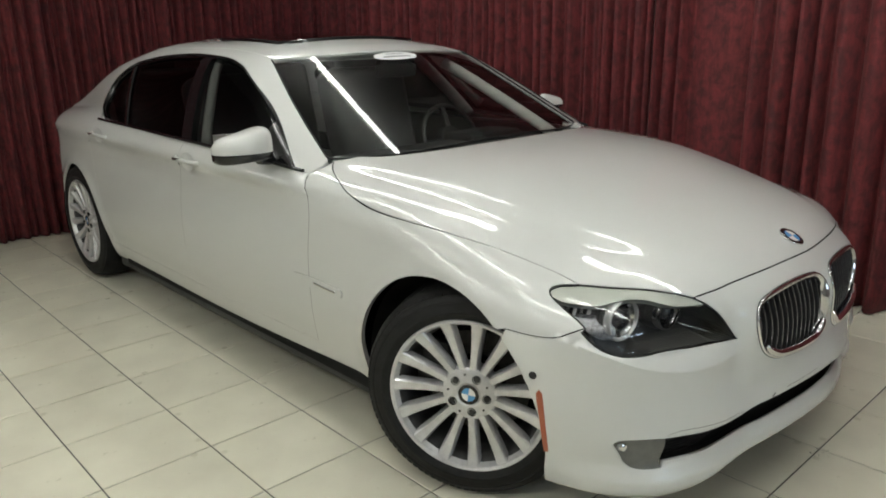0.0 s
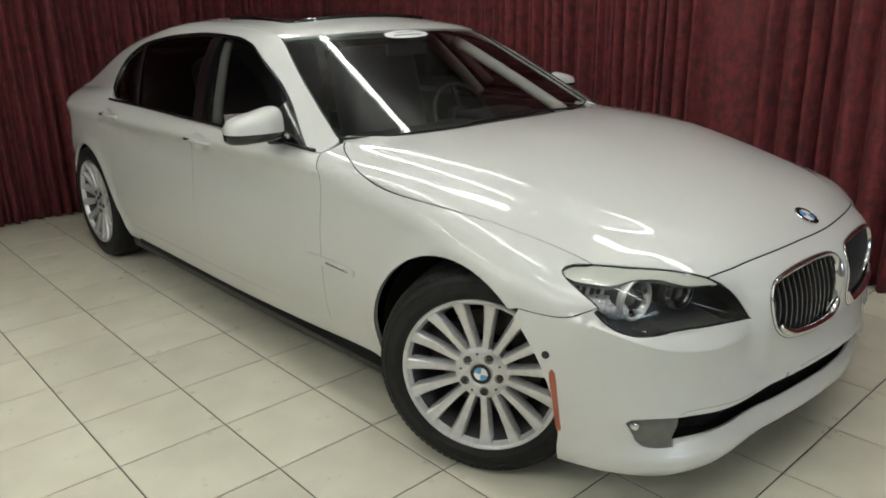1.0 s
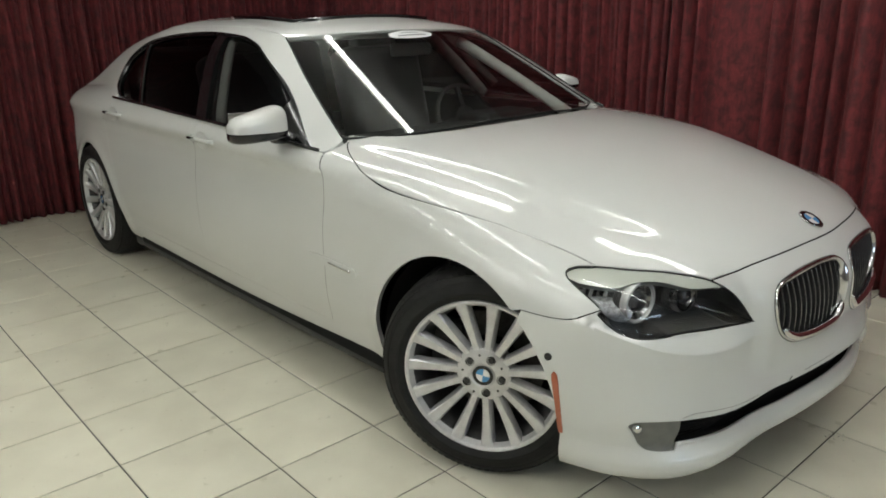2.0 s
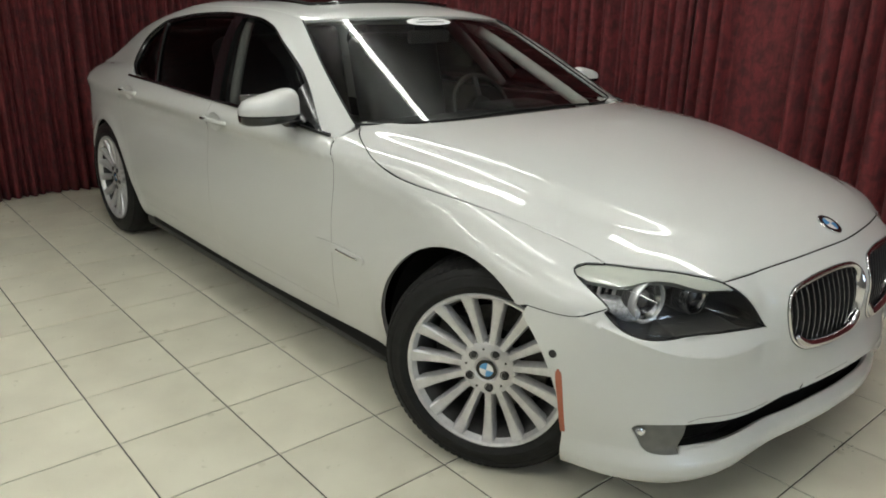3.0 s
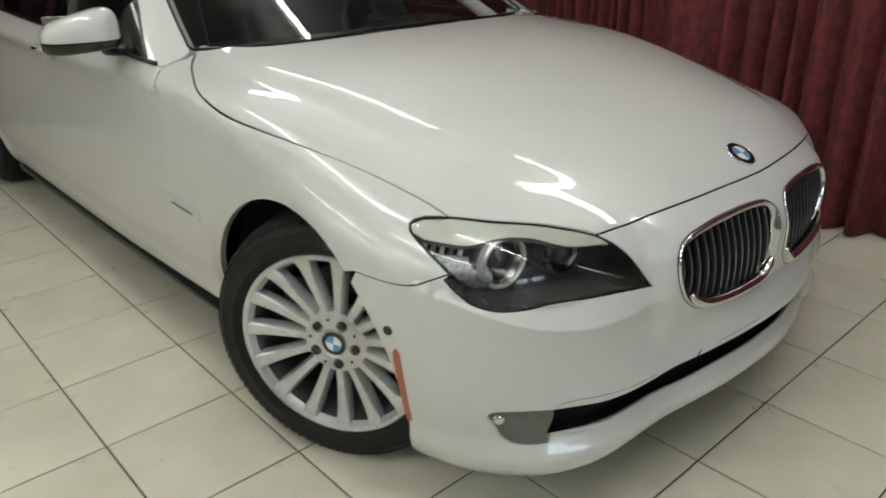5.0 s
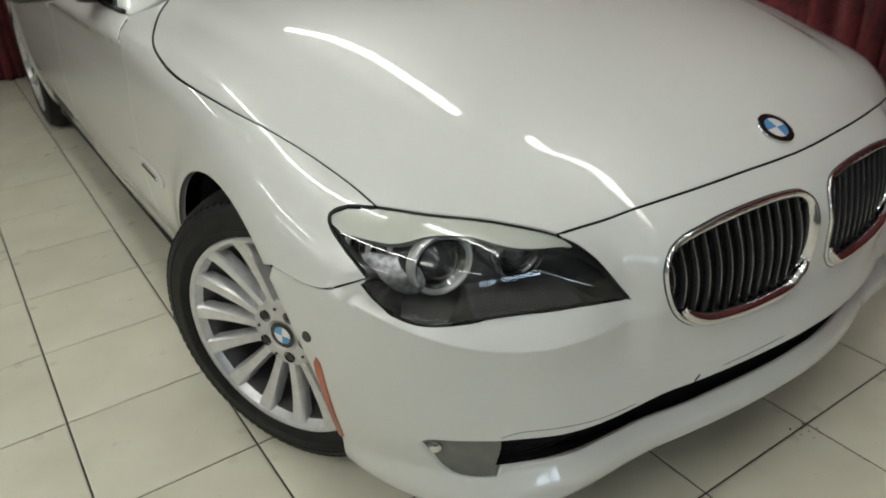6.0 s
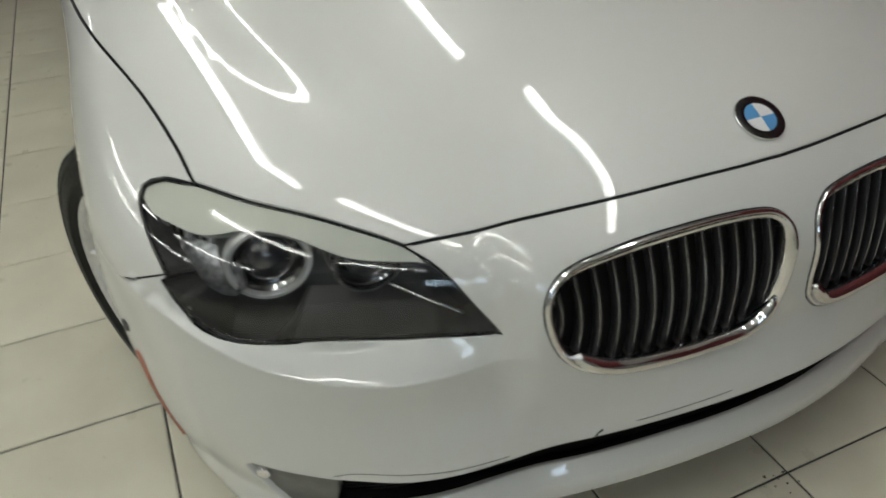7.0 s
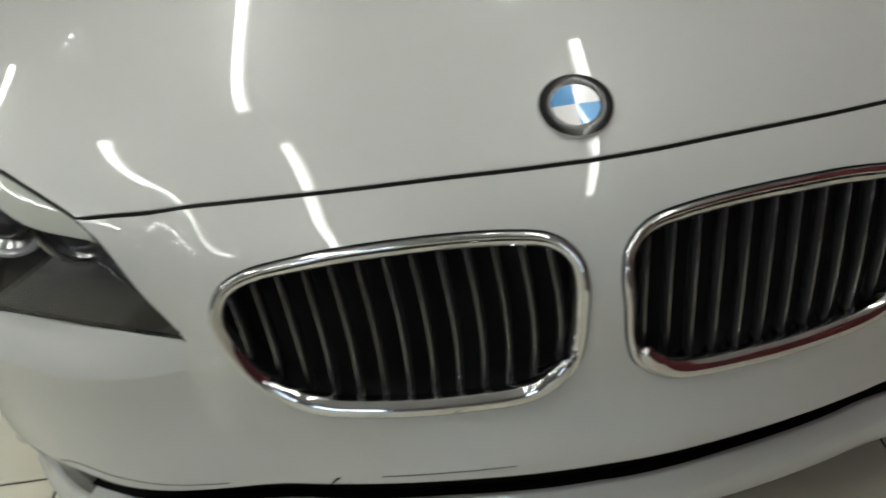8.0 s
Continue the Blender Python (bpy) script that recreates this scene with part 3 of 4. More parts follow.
def build_side(m):
    """Panels of one flank; m: the left-hand one."""
    fender = skin("front_fender", body, "around", [fender_loop], PAINT, car, mirrored=m, step=.024)
    skin("body_side", shell, "around", [uniside], PAINT, car, "white body side with roof rail and rear quarter", mirrored=m, step=.028)
    front = joined(on_side(shell, BELT[:5]), DOOR_MID, on_side(shell, [(-1.72, SILL_Z), (-1.2, SILL_Z), (-.757, SILL_Z)]), DOOR_FRONT)
    fd = skin("front_door", shell, "side", [front], PAINT, car, mirrored=m, step=.02, gap=.003)
    rear = joined(on_side(shell, BELT[4:]), DOOR_BACK, on_side(shell, [(-2.75, SILL_Z), (-2.2, SILL_Z), (-1.72, SILL_Z)]), DOOR_MID[::-1])
    rd = skin("rear_door", shell, "side", [rear], PAINT, car, mirrored=m, step=.02, gap=.003)
    low = joined(on_side(shell, [(-2.75, SILL_Z), (-1.7, SILL_Z), (-.757, SILL_Z)]), on_side(shell, [(-.757, SILL_Z), (-.757, .208)]),
                 on_side(shell, [(-.757, .208), (-1.2, .206), (-2.79, .208)]), on_side(shell, [(-2.79, .208), (-2.75, SILL_Z)]))
    skin("sill", shell, "side", [low], PAINT, car, mirrored=m)
    rl = roll("side", shell, smooth_line([(-.50, .215), (-1.2, .212), (-2.2, .212), (-2.78, .216)], .1))
    tube("rocker_strip", rl + (0, .030, -.036), .034, DARK_PLASTIC, car, "black plastic strip under the sill", n=10, flat=.62, up=(0, 1, 0), mirrored=m)
    # dark backing of the window opening, which shows as the frame between the panes
    opening = joined(on_side(cabin, [(-.86, .934), (-1.0, .938), (-1.43, .952), (-2.05, .963), (-2.86, .976)]), on_side(cabin, [(-2.86, .976), (-2.965, 1.02)] + GLASS_TOP[2:]))
    holes = [joined(*[on_side(cabin, l) for l in w[1:]]) for w in WINDOWS]
    skin("window_frame", cabin, "side", [opening] + holes, GLOSS_BLACK, car, "black gloss window frames and pillar covers", mirrored=m, gap=.001, depth=.03, proud=-.002)
    for (name, *ls), host, glass in zip(WINDOWS, (fd, rd, rd), (FRONT_GLASS, SIDE_GLASS, SIDE_GLASS)):
        skin(name, cabin, "side", [joined(*[on_side(cabin, l) for l in ls])], glass, host, "tinted side glass", mirrored=m, gap=-.004, depth=.004, proud=-.012)
    belt = roll("side", shell, smooth_line([(-.82, .930)] + BELT[1:], .03))
    tube("belt_trim", belt + (0, -.004, .004), .0075, GLOSS_BLACK, car, "black window strip along the doors", up=(0, 1, 0), mirrored=m)
    tube("window_trim", roll("side", cabin, smooth_line(GLASS_TOP, .03)) + (0, -.001, .002), .004, GLOSS_BLACK, car, "black strip round the side windows", up=(0, 1, 0), mirrored=m)
    # sail: triangle before the front window
    sail = joined(on_side(cabin, [(-.862, .938), (-.99, .944), (-1.10, .948)]), on_side(cabin, [(-1.10, .948), (-1.10, 1.085)]), on_side(cabin, [(-1.10, 1.085), (-.97, 1.01), (-.862, .938)]))
    skin("mirror_sail", cabin, "side", [sail], GLOSS_BLACK, fd, "black triangular mirror mount", mirrored=m, gap=.002, proud=.004)
    # handles: a scooped plate with a pull bar
    for hx, hz, host in ((-1.62, .891, fd), (-2.675, .911, rd)):
        y = float(roll("side", shell, np.array([(hx, hz)]))[0, 1])
        s = -1 if m else 1
        grip = smooth_line([(hx + .105, y + .004, hz - .002), (hx + .085, y - .010, hz - .001), (hx, y - .016, hz), (hx - .085, y - .012, hz + .001), (hx - .105, y + .004, hz + .002)], .01)
        h = tube("door_handle", grip * (1, s, 1), .0085, PAINT, host, "white pull handle", n=10, flat=1.15, up=(0, 0, 1))
        cup = lathe([(.0, 0), (.03, .0005), (.055, .003), (.062, .006)], 28)
        cup.transform(Matrix.Translation((hx + .02, (y - .0035) * s, hz)) @ Matrix.Diagonal((1.0, -s * .6, .62, 1)))
        part("handle_recess", cup, PAINT, host, "shallow scoop behind the handle")
        tip = block(.075, .005, .011, Matrix.Translation((hx - .062, (y - .0205) * s, hz + .002)), .002)
        part("handle_insert", tip, GLOSS_BLACK, h, "dark insert")
    # gill on the fender
    g = np.array([(-.535, .548), (-.543, .534), (-.56, .531), (-.68, .534), (-.76, .545), (-.826, .562), (-.80, .567), (-.70, .569), (-.57, .563), (-.542, .559)])
    gl = roll("side", body, smooth_line(g, .01, True))
    skin("side_vent", body, "side", [gl], PAINT, fender, "body-coloured trim blade", mirrored=m, gap=0, depth=.011, proud=.009)
    vj = gl - .0005 * gradient(body, gl)
    tube("vent_joint", vj, .0016, GREY_PLASTIC, fender, "fine grey joint", n=5, closed=True, up=gradient(body, gl), mirrored=m)
    bl = roll("side", body, smooth_line([(-.564, .549), (-.62, .551), (-.69, .555)], .01)) + (0, -.0095, 0)
    tube("vent_insert", bl, .0045, CHROME, fender, "dark chrome slit", up=(0, 1, 0), mirrored=m)
    # repeater, sensor and marker on the bumper
    mk = roll("side", body, smooth_line([(.319, .481), (.332, .482), (.340, .40), (.340, .304), (.330, .302), (.327, .40)], .006, True))
    skin("side_marker", body, "side", [mk], AMBER, BUMPER, "amber side reflector", mirrored=m, gap=0, depth=.006, proud=.003)
    c = roll("side", body, np.array([(.307, .530)]))[0]
    n = gradient(body, c[None])[0]
    bm = lathe([(0, .003), (.009, .003), (.011, .001), (.011, -.003)], 16, "Z")
    bm.transform(Matrix.Translation(c * (1, -1, 1) if m else c) @ Vector(n * (1, -1, 1) if m else n).to_track_quat("Z", "Y").to_matrix().to_4x4())
    part("parking_sensor", bm, DARK_PLASTIC, BUMPER, "dark parking sensor")


for m in (False, True):
    build_side(m)

# roof, glass, tail
sun = smooth_line([(-1.60, 0), (-1.605, -.30), (-1.64, -.39), (-1.70, -.415), (-2.20, -.395), (-2.26, -.37), (-2.285, -.29), (-2.30, 0), (-2.285, .29), (-2.26, .37), (-2.20, .395), (-1.70, .415), (-1.64, .39), (-1.605, .30)], .02, True)
SUN = roll("top", cabin, sun)
ROOF_P = skin("roof", cabin, "top", [whole(SCREEN_TOP[::-1], ROOF_SEAM, ROOF_BACK), SUN], PAINT, car, step=.03)
skin("sunroof", cabin, "top", [SUN], DARK_GLASS, ROOF_P, "dark tinted glass sunroof, slightly raised", gap=.008, depth=.03, proud=.013)
SCREEN = skin("windshield", screen, "top", [whole(SCREEN_LOW[::-1], SCREEN_SIDE, SCREEN_TOP)], GLASS, car, "clear curved windshield", gap=.001, depth=.005, proud=-.008, step=.03)
skin("rear_screen", shell, "top", [whole(ROOF_BACK[::-1], BACK_SIDE, BACK_LOW)], SIDE_GLASS, car, "tinted rear window", gap=.001, depth=.005, proud=-.004, step=.04)
skin("trunk_lid", shell, "top", [whole(BACK_LOW[::-1], DECK_SIDE, on_top(shell, [(-3.86, -.64), (-3.89, -.35), (-3.90, 0)]))], PAINT, car, step=.04)

# black seals of the windshield
edge = np.concatenate([SCREEN_SIDE[::-1][:-1], SCREEN_LOW, flip(SCREEN_LOW[:-1])[::-1], flip(SCREEN_SIDE)[1:]])
tube("windshield_seal", edge[::2] - (0, 0, .001), .0045, RUBBER, car, "black rubber windshield seal", n=6)
low = SCREEN_LOW[::3]
hr = HOOD_REAR[::3]
low, hr = low[np.linspace(0, len(low) - 1, 24).astype(int)], hr[np.linspace(0, len(hr) - 1, 24).astype(int)]
v = np.concatenate([low - (0, 0, .012), hr - (.03, 0, .035)])
v = np.concatenate([v, flip(v)])
f = [(i, i + 1, 24 + i + 1, 24 + i) for i in range(23)]
f += [tuple(48 + j for j in q[::-1]) for q in f]
solid("cowl", v, f, DARK_PLASTIC, car, "black plastic cowl below the windshield")

# black strips that stand in for the shade in the gaps between the panels
def seam(line, r=.0032, sink=.0045):
    """A black strip just under a shut line, for the shade in the gap."""
    l = line[::2] if len(line) > 8 else line
    n = gradient(shell, l)
    for k in (1, -1):
        tube("panel_gap", (l - sink * n) * (1, k, 1), r, MATT_BLACK, car, "black strip for the shade in a panel gap", n=6, up=n * (1, k, 1))


for ln, r in ((HOOD_FRONT, .0045), (HOOD_SIDE, .003), (CUT, .003), (DOOR_FRONT, .0035), (DOOR_MID, .0035), (DOOR_BACK, .0035)):
    seam(ln, r, .0045 if ln is DOOR_FRONT or ln is DOOR_MID or ln is DOOR_BACK else .006)

# tail: rear panel closing the body
zz, yy = np.meshgrid(np.linspace(.24, 1.0, 28), np.linspace(-.80, .80, 50))
q = np.stack([0 * zz.ravel(), yy.ravel(), zz.ravel()], 1)
rp = march(shell, q + (-4.6, 0, 0), q + (-3.0, 0, 0))
idx = lambda i, j: i * 28 + j
solid("rear_bumper", rp + (.006, 0, 0), [(idx(i, j), idx(i, j + 1), idx(i + 1, j + 1), idx(i + 1, j)) for i in range(49) for j in range(27)], PAINT, car)

# ---- headlights ----
lamp_loop = joined(HOOD_LAMP, LAMP_IN[::-1], LAMP_LOW[::-1], LAMP_OUT[::-1])
LID = on_front(body, [(-.846, .727), (-.817, .7225), (-.785, .7185), (-.762, .7215), (-.735, .7275), (-.700, .7295), (-.667, .7245), (-.640, .7135), (-.604, .7035), (-.526, .6975)], .01)


def roundel(r, ring, depth, parent, m, name="emblem"):
    """A round badge: bright rim, black ring, blue and white quarters."""
    base = lathe([(0, depth * .2), (r * .93, depth * .2), (r * .97, depth), (r, depth * .6), (r, 0)], 40, "Z")
    base.transform(m)
    b = part(name, base, CHROME, parent, "round badge with blue and white quarters")
    bl = lathe([(ring, depth * 1.05), ((ring + r * .95) / 2, depth * 1.25), (r * .95, depth * .9)], 40, "Z")
    bl.transform(m)
    part("badge_ring", bl, GLOSS_BLACK, b, "black ring")
    for k in range(4):
        bm = bmesh.new()
        c = bm.verts.new((0, 0, depth * 1.3))
        vs = [bm.verts.new((ring * math.cos(t), ring * math.sin(t), depth * 1.06)) for t in np.linspace(k * math.pi / 2, (k + 1) * math.pi / 2, 10)]
        for p, q2 in zip(vs, vs[1:]):
            bm.faces.new((c, p, q2))
        bm.transform(m)
        part("badge_quarter", bm, (BADGE_WHITE, BADGE_BLUE)[k % 2], b, ("white", "blue")[k % 2] + " enamel quarter")
    return b


def build_lamp(m):
    s = np.array((1, -1, 1)) if m else np.array((1, 1, 1))
    hl = skin("headlight", body, "nose", [lamp_loop], LAMP_GLASS, car, "clear headlight with pale upper lid", mirrored=m, gap=.002, depth=.012, step=.02, proud=-.001)
    skin("lamp_bowl", body, "nose", [lamp_loop], LAMP_DARK, hl, "dark grey lamp housing", mirrored=m, gap=.002, depth=-.112, step=.02, proud=-.118)
    tube("lamp_gasket", (lamp_loop[::2] - .004 * gradient(body, lamp_loop[::2])) * s, .0015, RUBBER, hl, "black gasket", n=6, closed=True, up=gradient(body, lamp_loop[::2]) * s)
    i0 = int(np.argmin(np.linalg.norm(LAMP_OUT - LID[0], axis=1)))
    i1 = int(np.argmin(np.linalg.norm(LAMP_IN - LID[-1], axis=1)))
    lid = joined(LAMP_OUT[:i0 + 1][::-1], HOOD_LAMP, LAMP_IN[i1:][::-1], LID[::-1])
    skin("lamp_lid", body, "nose", [lid], LAMP_LID, hl, "pale frosted lid over the lenses", mirrored=m, gap=.0015, depth=.02, step=.02, proud=-.006)
    for (cx, cy, cz), r, bright in (((.436, -.700, .664), .0615, True), ((.500, -.580, .668), .050, False)):
        mm = Matrix.Translation((cx, cy * s[1], cz)) @ Vector((1, -.12 * s[1], -.02)).to_track_quat("Z", "Y").to_matrix().to_4x4()
        bm = lathe([(r * .80, -.012), (r * .81, .004), (r * .86, .009), (r * .94, .009), (r * .99, .004), (r, -.002), (r * .98, -.014)], 40, "Z")
        bm.transform(mm)
        rg = part("lamp_ring", bm, RING if bright else CHROME_DARK, hl, "bright halo ring round the main lens" if bright else "dark ring round the inner lens")
        bm = lathe([(0, .014), (r * .25, .0125), (r * .45, .007), (r * .60, -.006)], 32, "Z")
        bm.transform(mm)
        part("lamp_lens", bm, LENS, rg, "domed glass projector lens")
        bm = lathe([(r * .60, -.012), (r * .70, -.004), (r * .80, .002)], 40, "Z")
        bm.transform(mm)
        part("lens_collar", bm, CHROME_DARK, rg, "dark chrome collar")
        bm = lathe([(r * .96, -.010), (r * 1.02, -.016), (r * 1.06, -.032), (r * 1.0, -.036), (r * 1.08, -.060)], 40, "Z")
        bm.transform(mm)
        part("lens_barrel", bm, LAMP_DARK, rg, "stepped dark barrel behind the lens")
    # ribbed turn-signal reflector at the outer end
    patch = np.array([(-.836, .700), (-.815, .7185), (-.772, .714), (-.764, .690), (-.770, .655), (-.790, .628), (-.818, .640)])
    skin("signal_reflector", body, "nose", [front_pts(smooth_line(patch, .008, True))], FACETS, hl, "ribbed silver turn-signal reflector", mirrored=m, gap=0, depth=.01, step=.015, proud=-.052)
    # small bright reflector steps beside the main lens
    for k in range(5):
        bm = block(.010, .009, .046 - .005 * k, Matrix.Translation((.372 - .013 * k, (-.764 - .0125 * k) * s[1], .672 + .006 * k)) @ pose(0, 0, 0, 0, 12, 35 * s[1]), .0025)
        part("reflector_step", bm, CHROME if k % 2 else RING, hl, "bright reflector step")
    bm = block(.050, .020, .030, Matrix.Translation((.405, -.655 * s[1], .690)) @ pose(0, 0, 0, 0, 0, 20 * s[1]), .006)
    part("lamp_bridge", bm, RING, hl, "bright bridge between the lenses")
    fin = np.array([(.535, -.562, .640), (.570, -.520, .622), (.600, -.478, .603)])
    tube("lamp_fin", smooth_line(fin, .01) * s - (.012, 0, 0), .003, CHROME_DARK, hl, "thin bright fin", up=(1, 0, 0))


for m in (False, True):
    build_lamp(m)

# ---- kidney grilles ----
def build_kidney(m):
    s = np.array((1, -1, 1)) if m else np.array((1, 1, 1))
    line = front_pts(kidney_line(-.003))
    nrm = gradient(body, line)
    g = tube("grille", (line + nrm * .001) * s, .0040, CHROME, car, "chrome kidney grille with upright slats", n=12, closed=True, up=nrm * s)
    tube("grille_gap", (front_pts(kidney_line(.0015)) - nrm * .001) * s, .0014, RUBBER, g, "dark joint round the grille", n=6, closed=True, up=nrm * s)
    inner = kidney_line(-.0140)
    f0 = front_pts(inner)
    n = len(f0)
    v = np.concatenate([front_pts(kidney_line(-.005)) + (.004, 0, 0), front_pts(kidney_line(-.0105)) + (.0, 0, 0), f0 - (.010, 0, 0), front_pts(kidney_line(-.0150)) - (.05, 0, 0)]) * s
    solid("grille_sleeve", v, [(k * n + i, k * n + (i + 1) % n, (k + 1) * n + (i + 1) % n, (k + 1) * n + i) for k in range(3) for i in range(n)], CHROME, g, "chrome inner sleeve")
    # the broad bright bar along the lower edge
    bar = kidney_line(-.0150)
    rim = np.roll(bar, -int(np.argmax(bar[:, 1])), 0)
    rim = rim[(rim[:, 1] < .563) & (rim[:, 0] < -.028)]
    rr = .0125 * np.minimum(1, np.minimum(np.arange(len(rim)) + 1, np.arange(len(rim))[::-1] + 1) / 5) ** .5
    tube("grille_bar", (front_pts(rim) + (.003, 0, .001)) * s, rr, CHROME, g, "thick chrome lower bar", n=14, up=(1, 0, 0))
    back = front_pts(inner) * s
    solid("grille_backing", np.concatenate([back.mean(0, keepdims=True) - (.048, 0, 0), back - (.048, 0, 0)]), [(0, 1 + i, 1 + (i + 1) % n) for i in range(n)], MATT_BLACK, g, "black void behind the slats")
    for k in range(13):
        y = -.376 + .0275 * k
        zs = inner[:, 1][np.abs(inner[:, 0] - y) < .007]
        if len(zs) < 2:
            continue
        ends = front_pts(np.array([(y, zs.min()), (y - .004, zs.max())]))
        t = np.linspace(0, 1, 14)[:, None]
        line = ends[0] * (1 - t) + ends[1] * t + np.sin(math.pi * t) * np.array((.010, .005, 0)) - (.020, 0, 0)
        blade = tube("slat", line * s, .0034, SLAT, g, "", n=10, up=(1, 0, 0), flat=2.6)
        tube("slat_edge", (line + (.0080, -.0018, 0)) * s, .0008, CHROME_DARK, blade, "thin chrome edge of the slat", n=6, up=(1, 0, 0))


for m in (False, True):
    build_kidney(m)

ec = roll("top", body, np.array([(.578, 0.0)]))[0]
en = gradient(body, ec[None])[0]
roundel(.0395, .0250, .0045, HOOD, Matrix.Translation(ec) @ Vector(en).to_track_quat("Z", "Y").to_matrix().to_4x4())

# ---- fog lamps and lower intake ----
for m in (False, True):
    s = np.array((1, -1, 1)) if m else np.array((1, 1, 1))
    fg = skin("fog_lamp", body, "nose", [FOG_L], GREY_PLASTIC, car, "grey plastic fog lamp insert", mirrored=m, gap=-.001, depth=.03, proud=-.010, step=.02)
    c = front_pts(np.array([(-.779, .346)]))[0]
    bm = lathe([(0, .006), (.006, .005), (.010, .003), (.0125, -.002), (.0125, -.02)], 20, "Z")
    bm.transform(Matrix.Translation((c - (.006, 0, 0)) * s) @ Vector((1, -.5 * s[1], 0)).to_track_quat("Z", "Y").to_matrix().to_4x4())
    part("fog_lens", bm, CHROME, fg, "small glass fog lens")
slot = skin("air_intake", body, "nose", [SLOT_L], MATT_BLACK, car, "black lower air intake with fine mesh", gap=.001, depth=-.035, proud=-.045)
for k in range(5):
    across = np.linspace(-.67, .67, 60)
    q = np.stack([across, .288 + .011 * k + rise_of(np.abs(across))], 1)
    tube("intake_bar", front_pts(q) - (.034, 0, 0), .0016, RUBBER, slot, "", n=5)

# ---- wheels ----
R_TYRE = .345


def wheel_meshes():
    """A wheel lying at the origin, its outer face towards -y."""
    tyre = lathe([(.225, .09), (.252, .118), (.292, .123), (.322, .112), (.338, .085), (.343, .05), (.343, -.05), (.338, -.085), (.322, -.112), (.312, -.1175), (.310, -.1195), (.305, -.1205), (.303, -.1195), (.295, -.1235), (.278, -.1250), (.276, -.1265), (.270, -.1265), (.268, -.1245), (.258, -.121), (.249, -.113), (.239, -.100)], 72)
    rim = lathe([(.251, -.112), (.249, -.1195), (.244, -.121), (.237, -.117), (.233, -.106), (.228, -.098)], 72)
    barrel = lathe([(.229, -.099), (.222, -.085), (.207, -.02), (.202, .08), (.23, .11)], 72)
    hub = lathe([(0, -.094), (.034, -.094), (.040, -.099), (.055, -.098), (.076, -.094), (.086, -.088), (.090, -.075), (.088, -.04)], 60)
    spoke = bmesh.new()
    rows = []
    for r, w, d, th in ((.078, .0125, -.091, .034), (.10, .0112, -.093, .032), (.14, .0126, -.097, .030), (.185, .0152, -.103, .028), (.216, .0180, -.109, .026), (.237, .0198, -.116, .020)):
        rows.append([spoke.verts.new(p) for p in ((-w - .004, d + th, r), (-w, d + .004, r), (-w * .75, d, r), (w * .75, d, r), (w, d + .004, r), (w + .004, d + th, r))])
    for a, b in zip(rows, rows[1:]):
        for i in range(5):
            spoke.faces.new((a[i], a[i + 1], b[i + 1], b[i]))
    return tyre, rim, barrel, hub, spoke


